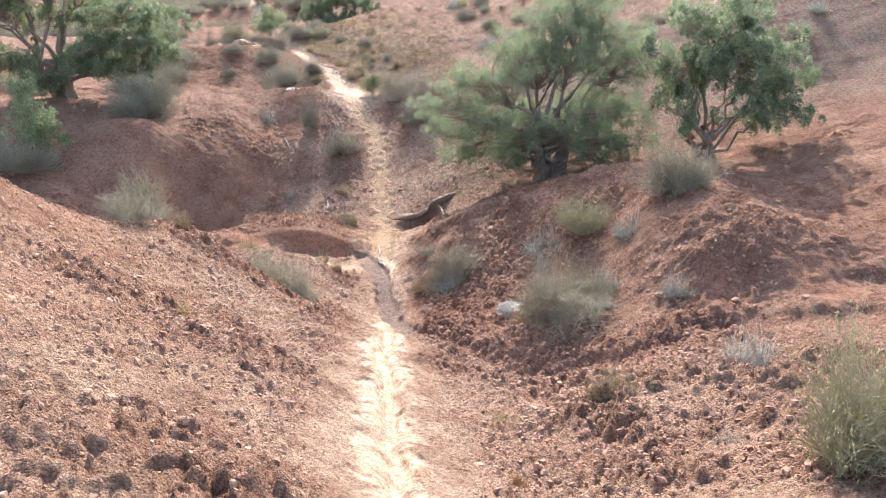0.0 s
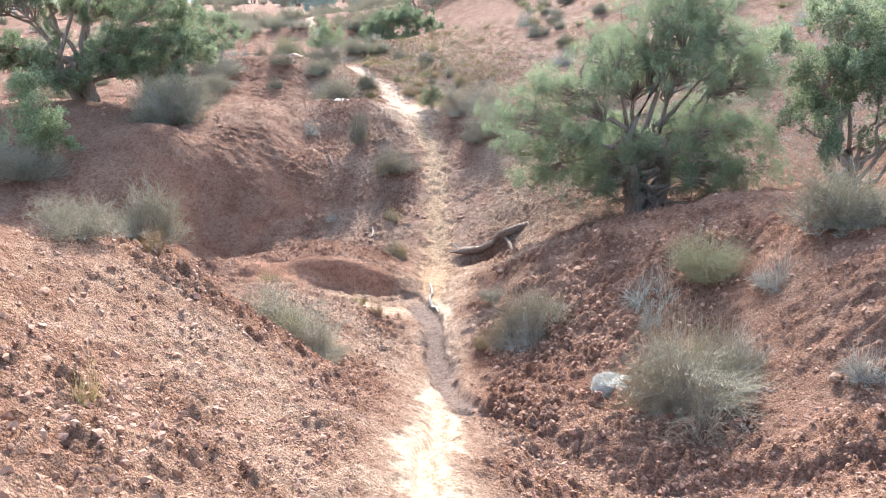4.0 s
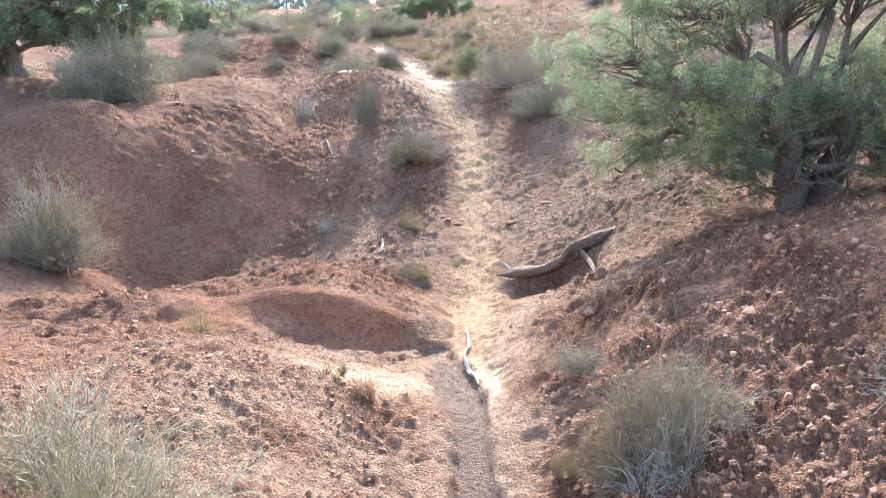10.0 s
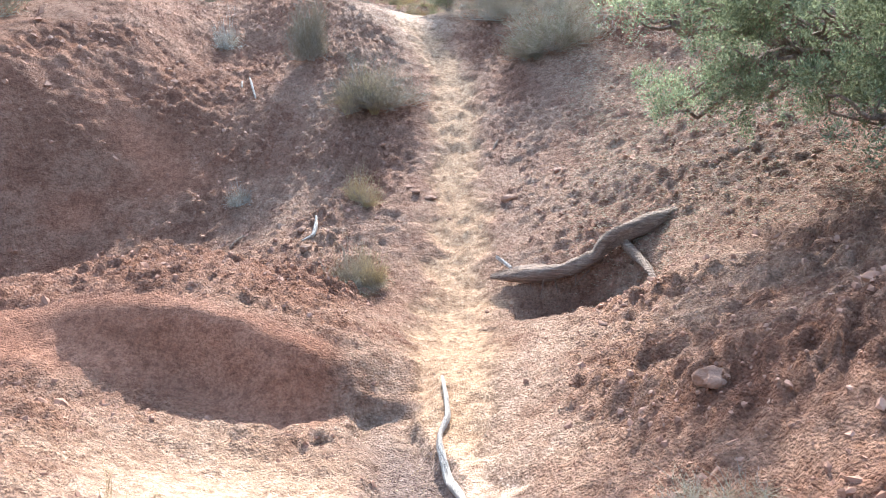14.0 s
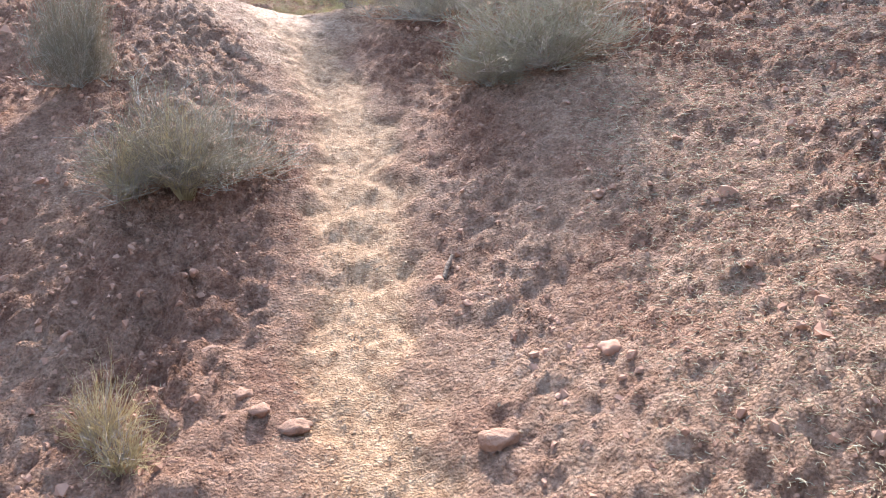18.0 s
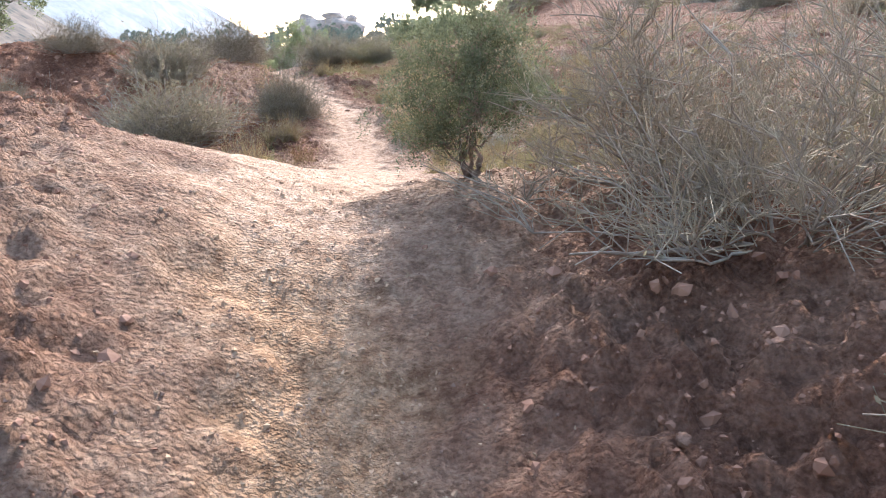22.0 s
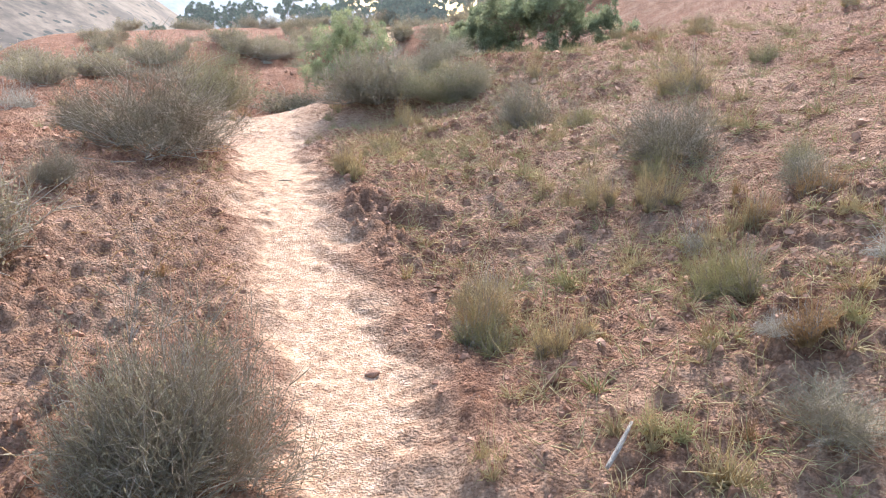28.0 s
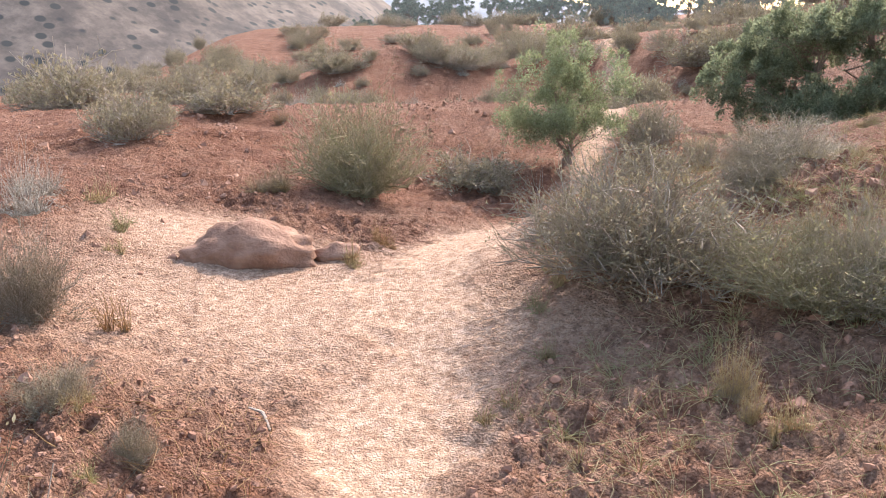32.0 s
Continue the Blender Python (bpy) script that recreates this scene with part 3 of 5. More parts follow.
def mesh_of(name, verts, faces, material, smooth_faces=True):
    me = bpy.data.meshes.new(name)
    verts, faces = np.asarray(verts, np.float32), np.asarray(faces, np.int32)
    k = faces.shape[1]
    me.vertices.add(len(verts))
    me.vertices.foreach_set("co", verts.ravel())
    me.loops.add(faces.size)
    me.loops.foreach_set("vertex_index", faces.ravel())
    me.polygons.add(len(faces))
    me.polygons.foreach_set("loop_start", np.arange(0, faces.size, k, dtype=np.int32))
    me.polygons.foreach_set("use_smooth", np.full(len(faces), smooth_faces))
    me.update()
    me.materials.append(material)
    return me


def build_ground():
    gx = spaced(0, -1.9, 1.9, 0.02, (-900, 700), 1.013)
    gy = spaced(0, 2.5, 37.5, 0.031, (-300, 1400), 1.018)
    xx, yy = np.meshgrid(gx, gy)
    # keep the close lines round the track as it bends
    bend = track_x(np.clip(yy, -5, 46)) * np.exp(-(xx / 14) ** 2)
    xx = xx + bend
    z, kinds = ground(xx.ravel(), yy.ravel(), True)
    verts = np.stack([xx.ravel(), yy.ravel(), z], 1)
    n, m = len(gy), len(gx)
    q = (np.arange(n - 1)[:, None] * m + np.arange(m - 1)).ravel()
    faces = np.stack([q, q + 1, q + m + 1, q + m], 1)
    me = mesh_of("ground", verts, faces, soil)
    for key, v in kinds.items():
        a = me.attributes.new(key, "FLOAT", "POINT")
        a.data.foreach_set("value", v.astype(np.float32))
    return tagged(new("ground", me), "knobbly red desert soil with a sandy foot trail", "ground", kind="structure")


build_ground()


# ---- building parts ----
def part(name, me, parent, label=""):
    ob = new(name, me)
    ob.parent = parent
    if label:
        ob["label"] = label
    return ob


def joined(pieces):
    """One array of points and one of faces from several."""
    verts, faces, at = [], [], 0
    for v, f in pieces:
        verts.append(v)
        faces.append(f + at)
        at += len(v)
    return np.concatenate(verts), np.concatenate(faces)


def tubes(paths, radii, sides=3):
    """Round stems along paths (n, k, 3) with radii (n, k)."""
    paths, radii = np.asarray(paths, float), np.asarray(radii, float)
    n, k, _ = paths.shape
    along = np.gradient(paths, axis=1)
    along /= np.linalg.norm(along, axis=2, keepdims=True) + 1e-9
    ref = np.where(np.abs(along[..., 2:3]) > 0.9, np.array([1.0, 0, 0]), np.array([0, 0, 1.0]))
    u = np.cross(along, ref)
    u /= np.linalg.norm(u, axis=2, keepdims=True) + 1e-9
    v = np.cross(along, u)
    a = np.arange(sides) * 2 * math.pi / sides
    ring = np.cos(a)[:, None] * u[:, :, None, :] + np.sin(a)[:, None] * v[:, :, None, :]
    verts = (paths[:, :, None, :] + radii[:, :, None, None] * ring).reshape(-1, 3)
    base = (np.arange(n) * k * sides)[:, None, None] + (np.arange(k - 1) * sides)[:, None]
    i, j = base + np.arange(sides), base + (np.arange(sides) + 1) % sides
    return verts, np.stack([i, j, j + sides, i + sides], -1).reshape(-1, 4)


def sprigs(at, out, length, width, rng):
    """Small pointed leaves, each a bent blade of four corners."""
    n = len(at)
    out = out / (np.linalg.norm(out, axis=1, keepdims=True) + 1e-9)
    side = np.cross(out, rng.normal(size=(n, 3)))
    side /= np.linalg.norm(side, axis=1, keepdims=True) + 1e-9
    up = np.cross(side, out)
    ln, wd = length * rng.uniform(0.6, 1.4, (n, 1)), width * rng.uniform(0.7, 1.3, (n, 1))
    verts = np.stack([at, at + out * ln * 0.5 + side * wd + up * wd * 0.5, at + out * ln, at + out * ln * 0.45 - side * wd + up * wd * 0.5], 1).reshape(-1, 3)
    return verts, np.arange(4 * n).reshape(-1, 4)


def unit(rng, n):
    v = rng.normal(size=(n, 3))
    return v / np.linalg.norm(v, axis=1, keepdims=True)


def limb_path(a, b, rng, k=7, bow=0.18):
    """A crooked way from a to b that rises first and then reaches out."""
    a, b = np.array(a, float), np.array(b, float)
    t = np.linspace(0, 1, k)[:, None]
    mid = a + (b - a) * t
    mid[:, 2] += bow * np.linalg.norm(b - a) * np.sin(t[:, 0] * math.pi) * 0.4
    mid[1:-1] += rng.normal(0, 0.05 * np.linalg.norm(b - a), (k - 2, 3))
    return mid


def juniper(name, x, y, blobs, fork, girth, seed, leaf, clumps=58, per=105, size=0.027, label="", sink=0.12, lump=1.0):
    """A juniper: a twisted trunk, limbs out to each lobe of the crown, and sprigs in tufts over the lobes. blobs: (x, y, z, radius) from the base."""
    rng = np.random.default_rng(seed)
    tree = new(name)
    tree.location = (x, y, zs(x, y) - sink)
    root, fork = np.zeros(3), np.array(fork, float)
    trunk = []
    for q in range(3):
        w = np.array([math.cos(q * 2.1 + seed), math.sin(q * 2.1 + seed), 0]) * girth * 0.55
        trunk.append(limb_path(root + w * 1.5, fork + w * np.array([4.5, 4.5, 0]) + np.array([0, 0, rng.uniform(-0.25, 0.15) * fork[2]]), rng, 8, 0.05))
    tv = tubes(np.array(trunk), np.linspace(girth, girth * 0.62, 8)[None].repeat(3, 0) * rng.uniform(0.75, 1.1, (3, 1)), 9)
    part("trunk", mesh_of("trunk", *tv, bark), tree, "shaggy grey-brown trunk")
    twigs, twig_r = [], []
    leaf_v = []
    for bx, by, bz, br in blobs:
        c = np.array([bx, by, bz])
        limb = limb_path(trunk[rng.integers(0, 3)][rng.integers(3, 8)], c, rng)
        lv = tubes(limb[None], np.linspace(girth * 0.38, girth * 0.10, 7)[None], 7)
        part("limb", mesh_of("limb", *lv, bark), tree)
        n = max(6, int(clumps * (br / 0.6) ** 2 / 3))
        d = unit(rng, n)
        d[:, 2] = np.where(d[:, 2] < -0.4, -d[:, 2] * 0.4, d[:, 2])
        heads = c + d * br * rng.uniform(0.45, 1.1, (n, 1)) * np.array([1.1, 1.1, 0.9])
        for h in heads:
            p = limb_path(limb[rng.integers(4, 7)], h, rng, 5, 0.1)
            twigs.append(p)
            twig_r.append(np.linspace(girth * 0.12, girth * 0.035, 5))
            out = (h - c) / br + np.array([0, 0, 0.35])
            for q in range(5):
                g = h + (rng.normal(0, 0.085, 3) + 0.06 * out) * lump
                m = int(per * rng.uniform(0.6, 1.4))
                o = unit(rng, m) + 0.55 * out
                r = rng.uniform(0.15, 1.0, (m, 1)) ** 0.6 * rng.uniform(0.06, 0.115) * lump
                at = g + o / np.linalg.norm(o, axis=1, keepdims=True) * r * np.array([1, 1, 1.25])
                leaf_v.append(sprigs(at, o + 0.4 * unit(rng, m) + np.array([0, 0, 0.4]), size * 1.5, size * 0.34, rng))
    tagged(part("twig_tangle", mesh_of("twig_tangle", *tubes(np.array(twigs), np.array(twig_r), 4), bark), tree, "bare grey inner twigs"), kind="stuff")
    part("crown", mesh_of("crown", *joined(leaf_v), leaf), tree, "scaly green sprigs in uneven tufts")
    return tagged(tree, label, "tree")


def stem_set(rng, n, height, spread, droop, k=5, crook=0.045):
    """Stems from one root: arcs that lean out by up to spread and bend down by droop."""
    a = rng.uniform(0, 2 * math.pi, n)
    lean = spread * np.sqrt(rng.uniform(0, 1, n))
    lobe = 1 + 0.28 * np.sin(2 * a + rng.uniform(0, 6)) * np.sin(lean) + 0.2 * np.sin(3 * a + rng.uniform(0, 6))
    ln = height * rng.uniform(0.5, 1.0, n) * lobe
    ln = np.minimum(ln, rng.uniform(0.85, 1.0, n) * height)
    t = np.linspace(0, 1, k)[None, :]
    out = np.sin(lean)[:, None] * t * ln[:, None]
    up = np.cos(lean)[:, None] * t * ln[:, None] - droop * ln[:, None] * t**2 * np.sin(lean)[:, None]
    r0 = 0.10 * height * np.sqrt(rng.uniform(0, 1, n))
    x = (r0[:, None] + out) * np.cos(a)[:, None]
    y = (r0[:, None] + out) * np.sin(a)[:, None]
    p = np.stack([x, y, up - 0.02], -1)
    p[:, 1:] += rng.normal(0, crook * height, (n, k - 1, 3)) * t[:, 1:, None]
    p[..., 2] = np.maximum(p[..., 2], -0.02 + 0.02 * t)
    return p


def forks(rng, mains, n, length, wild=0.75):
    """Side twigs that leave the main stems part of the way up."""
    i = rng.integers(0, len(mains), n)
    s = rng.integers(1, mains.shape[1] - 1, n)
    a, b = mains[i, s], mains[i, s + 1]
    d = (b - a) / (np.linalg.norm(b - a, axis=1, keepdims=True) + 1e-9) + wild * unit(rng, n)
    d[:, 2] = np.abs(d[:, 2]) * 0.9 + 0.1
    d /= np.linalg.norm(d, axis=1, keepdims=True)
    t = np.linspace(0, 1, 4)[None, :, None]
    ln = length * rng.uniform(0.5, 1.2, (n, 1, 1))
    return a[:, None] + d[:, None] * t * ln + rng.normal(0, 0.11, (n, 4, 3)) * ln * t


def shrub(name, seed, height, spread, droop, limbs, stems, tips, thick, stem_mat, tip_mat, leaves, leaf_size, leaf_mat, label, group, reach=0.42):
    """A bush: woody limbs from one root, stems that fork from them, thin tips on the stems, and small leaves."""
    rng = np.random.default_rng(seed)
    root = new(name)
    m = stem_set(rng, limbs, height * 0.8, spread, droop, 7, 0.065)
    f = forks(rng, m, stems, height * reach, 1.0)
    g = forks(rng, f, tips, height * reach * 0.6, 1.15)
    sv = joined([tubes(m, np.linspace(thick, thick * 0.4, 7)[None].repeat(limbs, 0) * rng.uniform(0.6, 1.3, (limbs, 1)), 4), tubes(f, np.linspace(thick * 0.5, thick * 0.28, 4)[None].repeat(stems, 0), 3)])
    tagged(part("stem_tangle", mesh_of("stem_tangle", *sv, stem_mat), root), kind="stuff")
    tagged(part("tip_tangle", mesh_of("tip_tangle", *tubes(g, np.linspace(thick * 0.3, thick * 0.16, 4)[None].repeat(tips, 0), 3), tip_mat), root, "thinner outer twig tips"), kind="stuff")
    if leaves:
        ends = g[:, 1:].reshape(-1, 3)
        at = ends[rng.integers(0, len(ends), leaves)] + rng.normal(0, 0.008, (leaves, 3))
        o = unit(rng, leaves) + np.array([0, 0, 0.7])
        part("foliage", mesh_of("foliage", *sprigs(at, o, leaf_size, leaf_size * 0.2, rng), leaf_mat), root)
    return tagged(root, label, "shrub", group)


def tuft(name, seed, blades, height, spread, droop, mat, label, group, thick=1.0, crowns=1):
    """Grass: curved blades from one crown or from several set close together."""
    rng = np.random.default_rng(seed)
    p = stem_set(rng, blades, height, spread, droop, 6)
    if crowns > 1:
        at = rng.normal(0, 0.34 * height, (crowns, 3)) * np.array([1, 1, 0])
        grow = rng.uniform(0.5, 1.0, crowns)
        which = rng.integers(0, crowns, blades)
        p = p * grow[which][:, None, None] + at[which][:, None, :]
        p[:, 1:] += rng.normal(0, 0.03 * height, (blades, 5, 3))
    w = thick * np.linspace(0.0030, 0.0007, 6)[None] * rng.uniform(0.7, 1.4, (blades, 1))
    if blades >= 200:
        root, k = new(name), blades * 3 // 4
        tagged(part("stem_tangle", mesh_of("stem_tangle", *tubes(p[:k], w[:k], 3), mat), root), kind="stuff")
        tagged(part("inner_tangle", mesh_of("inner_tangle", *tubes(p[k:] * 0.85, w[k:] * 1.5, 3), twig_grey), root, "darker grey twigs inside the tuft"), kind="stuff")
        return tagged(root, label, "grass", group)
    return tagged(new(name, mesh_of(name, *tubes(p, w, 3), mat)), label, "grass", group)


def cushion(name, seed, height, mat, label, group):
    """A low dome of matted dead grass, its stems combed down over it."""
    rng = np.random.default_rng(seed)
    root = new(name)
    bm = bmesh.new()
    bmesh.ops.create_icosphere(bm, subdivisions=4, radius=0.5)
    for v in bm.verts:
        v.co *= 1 + 0.45 * noise.noise(v.co * 3 + Vector((seed, 0, 0))) + 0.08 * noise.noise(v.co * 11)
        v.co.z = min(max(v.co.z, -0.1), 0.2 + 0.06 * noise.noise(v.co * 4)) * height * 2.4
    me = bpy.data.meshes.new("dome")
    bm.to_mesh(me)
    bm.free()
    me.materials.append(mat)
    part("dome", me, root)
    n, k = 1500, 5
    a, up = rng.uniform(0, 6.28, n), rng.uniform(0.05, 1.5, n)
    t = np.linspace(0, 1, k)[None]
    fall = np.maximum(up[:, None] - t * rng.uniform(0.3, 0.9, (n, 1)), -0.25)
    turn = a[:, None] + t * rng.normal(0, 0.9, (n, 1))
    r = 0.53 + 0.05 * rng.uniform(0, 1, (n, 1)) + 0.1 * t * rng.uniform(0, 1, (n, 1))
    p = np.stack([r * np.cos(fall) * np.cos(turn), r * np.cos(fall) * np.sin(turn), np.minimum(r * np.sin(fall), 0.23 + 0.05 * t * rng.normal(0, 1, (n, 1))) * height * 2.4], -1)
    tagged(part("stem_tangle", mesh_of("stem_tangle", *tubes(p, np.linspace(0.005, 0.002, k)[None].repeat(n, 0), 3), mat), root), kind="stuff")
    return tagged(root, label, "grass", group)


# ---- the kinds of low plants, three of each: (builder, natural width, natural height) ----
KINDS = {
    "far_sage": ("sagebrush", [lambda s=s: shrub("sagebrush", s, 0.62, 1.35, 0.3, 30, 170, 300, 0.008, twig_grey, sage_tip, 1500, 0.036, sage_leaf, "rounded grey-green sagebrush on the far ground", "far sagebrush") for s in (51, 52, 53)]),
    "far_brush": ("blackbrush", [lambda s=s: shrub("blackbrush", s, 0.66, 1.4, 0.35, 30, 190, 320, 0.008, twig_grey, sage_tip, 1100, 0.034, dark_leaf, "dark wiry blackbrush on the far ground", "far blackbrush") for s in (54, 55, 56)]),
    "mop": ("drooping_tuft", [lambda s=s: tuft("drooping_tuft", s, 2400, 0.4, 1.5, 0.9, grey_straw, "grey drooping tangle of dead grass stems", "drooping tufts", 0.34, 9) for s in (22, 23)]),
    "mat": ("matted_tuft", [lambda s=s: cushion("matted_tuft", s, 0.55, white_straw, "matted whitish dome of dead grass", "matted tufts") for s in (61,)]),
    "bit_straw": ("small_tuft", [lambda s=s: tuft("small_tuft", s, 90, 0.42, 1.15, 0.5, straw, "small sparse tuft of dry straw-coloured grass", "small dry tufts", 1.9, 3) for s in (24, 25, 26, 27)]),
    "bit_green": ("small_green_tuft", [lambda s=s: tuft("small_green_tuft", s, 90, 0.42, 1.1, 0.5, green_straw, "small sparse tuft of yellowish-green grass", "small green tufts", 1.9, 3) for s in (28, 29)]),
    "bit_rust": ("small_rusty_tuft", [lambda s=s: tuft("small_rusty_tuft", s, 70, 0.42, 0.9, 0.4, rust_straw, "small sparse rust-brown tuft", "small rusty tufts", 1.9, 2) for s in (30, 31)]),
    "sage": ("sagebrush", [lambda s=s: shrub("sagebrush", s, 0.62, 1.35, 0.3, 70, 620, 1900, 0.0055, twig_grey, sage_tip, 5500, 0.017, sage_leaf, "rounded grey-green sagebrush growing in red soil", "sagebrush") for s in (1, 2, 3)]),
    "brush": ("blackbrush", [lambda s=s: shrub("blackbrush", s, 0.66, 1.45, 0.3, 46, 560, 2800, 0.0036, twig_grey, bush_tip, 1400, 0.011, dark_leaf, "wiry grey blackbrush with bare tangled twigs", "blackbrush", 0.38) for s in (4, 5, 6)]),
    "broom": ("rabbitbrush", [lambda s=s: shrub("rabbitbrush", s, 0.72, 1.2, 0.15, 200, 900, 1200, 0.0036, twig_green, sage_tip, 2600, 0.016, green_leaf, "yellow-green rabbitbrush with many thin wiry stems", "rabbitbrush", 0.36) for s in (7, 8, 9)]),
    "open": ("blackbrush", [lambda s=s: shrub("blackbrush", s, 0.66, 1.5, 0.25, 26, 320, 1500, 0.0034, twig_grey, twig_tan, 350, 0.010, dark_leaf, "open leafless blackbrush of grey tangled twigs", "blackbrush", 0.36) for s in (34, 35)]),
    "dry": ("dry_bush", [lambda s=s: shrub("dry_bush", s, 0.55, 1.4, 0.3, 34, 380, 1700, 0.0040, twig_grey, dry_tip, 700, 0.011, sage_leaf, "dry tan bush with brittle grey stems", "dry bushes", 0.48) for s in (10, 11, 12)]),
    "straw": ("grass_tuft", [lambda s=s: tuft("grass_tuft", s, 420, 0.42, 0.95, 0.45, straw, "tuft of dry straw-coloured bunchgrass", "dry grass tufts", 0.7, 3) for s in (13, 14, 15)]),
    "pale": ("pale_tuft", [lambda s=s: tuft("pale_tuft", s, 420, 0.36, 1.35, 0.6, pale_straw, "bleached whitish tuft of dead grass", "bleached tufts", 0.55, 5) for s in (16, 17)]),
    "rust": ("rusty_tuft", [lambda s=s: tuft("rusty_tuft", s, 220, 0.38, 0.75, 0.3, rust_straw, "small rust-brown upright dry tuft", "rusty tufts", 0.8, 2) for s in (18, 19)]),
    "green": ("green_tuft", [lambda s=s: tuft("green_tuft", s, 420, 0.4, 1.05, 0.4, green_straw, "tuft of yellowish-green grass", "green grass tufts", 0.65, 4) for s in (20, 21)]),
}
MADE = {}
plant_rng = random.Random(5)


SIZES = {}


def fitted(kind, v):
    """The scale that makes a plant of this kind one metre wide and high over most of its bulk."""
    if (kind, v) not in SIZES:
        ob = MADE[kind, v]
        co = []
        for o in (ob, *ob.children):
            if o.data:
                c = np.zeros(len(o.data.vertices) * 3, np.float32)
                o.data.vertices.foreach_get("co", c)
                co.append(c.reshape(-1, 3))
        co = np.concatenate(co)
        w, h = 2 * np.percentile(np.hypot(co[:, 0], co[:, 1]), 93), 1.1 * np.percentile(co[:, 2], 98)
        SIZES[kind, v] = Matrix.Diagonal((1 / w, 1 / w, 1 / h, 1))
    return SIZES[kind, v]


def plant(kind, x, y, w, h, variant=None, sink=0.015):
    """One plant of a kind, w wide and h high, rooted at (x, y)."""
    if max(w, h) < 0.3 and "bit_" + kind in KINDS:
        kind = "bit_" + kind
    if y > 40 or x > 6 or x < -8.5:
        kind = {"sage": "far_sage", "dry": "far_sage", "broom": "far_sage", "brush": "far_brush"}.get(kind, kind)
    makers = KINDS[kind][1]
    v = plant_rng.randrange(len(makers)) if variant is None else variant
    m = pose(x, y, zs(x, y) - sink, plant_rng.uniform(-4, 4), plant_rng.uniform(-4, 4), plant_rng.uniform(0, 360)) @ Matrix.Diagonal((w, w, h, 1))
    if (kind, v) not in MADE:
        MADE[kind, v] = makers[v]()
        MADE[kind, v].matrix_basis = m @ fitted(kind, v)
        return MADE[kind, v]
    first = MADE[kind, v]
    kept = first.matrix_basis.copy()
    first.matrix_basis = Matrix.Identity(4)
    made = copy_thing(first, m @ fitted(kind, v))
    first.matrix_basis = kept
    return made


# ---- plants along the way: (kind, x, y, width, height) ----
DOWNHILL = [
    ("broom", 2.79, 4.05, 0.75, 0.89),
    ("rust", 0.88, 4.66, 0.15, 0.17),
    ("pale", 2.42, 4.88, 0.24, 0.12),
    ("straw", 0.96, 5.97, 0.28, 0.14),
    ("straw", 1.87, 6.24, 0.59, 0.32),
    ("pale", 3.41, 6.55, 0.62, 0.31),
    ("straw", -1.75, 6.76, 0.22, 0.27),
    ("dry", -2.91, 9.59, 0.73, 0.33),
    ("pale", 3.78, 9.59, 0.44, 0.29),
    ("rust", -2.25, 9.88, 0.42, 0.28),
    ("mop", 2.45, 10.1, 1.3, 0.62),
    ("mop", 2.25, 9.65, 0.9, 0.45),
    ("green", 2.5, 10.35, 0.85, 0.6),
    ("dry", 2.4, 9.85, 1.15, 0.5),
    ("mop", 2.95, 10.4, 0.9, 0.45),
    ("mat", 1.79, 10.5, 0.4, 0.16),
    ("pale", 3.15, 10.5, 0.6, 0.32),
    ("pale", 3.68, 11.41, 0.51, 0.34),
    ("sage", 4.55, 11.89, 1.04, 0.69),
]
WASH = [
    ("dry", -1.5, 10.8, 1.05, 0.58),
    ("green", -1.42, 10.6, 0.5, 0.42),
    ("mop", -1.1, 10.4, 0.7, 0.3),
    ("rust", -0.95, 10.95, 0.25, 0.2),
    ("broom", 3.18, 12.13, 0.80, 0.58),
    ("pale", 2.53, 12.25, 0.81, 0.36),
    ("mop", 1.22, 12.35, 0.95, 0.5),
    ("dry", 1.3, 12.45, 0.85, 0.46),
    ("pale", 1.15, 12.3, 0.7, 0.4),
    ("straw", 0.64, 12.58, 0.4, 0.22),
    ("rust", -0.67, 13.4, 0.3, 0.28),
    ("straw", -0.98, 13.6, 0.24, 0.2),
    ("straw", -2.4, 15.0, 0.45, 0.35),
    ("pale", 2.48, 11.79, 0.41, 0.27),
    ("dry", 0.84, 13.5, 0.48, 0.14),
    ("sage", -5.05, 17.5, 1.15, 1.1),
    ("straw", -0.6, 17.37, 0.48, 0.24),
    ("sage", -7.71, 18.4, 1.42, 0.71),
    ("straw", -0.84, 18.79, 0.46, 0.28),
    ("pale", -2.0, 19.4, 0.3, 0.18),
    ("mop", -0.75, 17.3, 0.6, 0.24),
    ("brush", -0.86, 20.5, 1.0, 0.5),
    ("straw", -0.8, 20.45, 0.7, 0.42),
]
BANK = [
    ("sage", -5.66, 21.39, 1.56, 1.14),
    ("dry", 1.25, 21.5, 1.1, 0.6),
    ("brush", -1.61, 21.51, 0.52, 0.77),
    ("dry", 0.92, 21.42, 0.5, 0.32),
    ("pale", -2.83, 22.27, 0.45, 0.28),
    ("open", 0.88, 22.95, 1.2, 0.72),
    ("open", 0.62, 23.35, 1.0, 0.62),
    ("open", 1.6, 22.75, 1.2, 0.8),
]
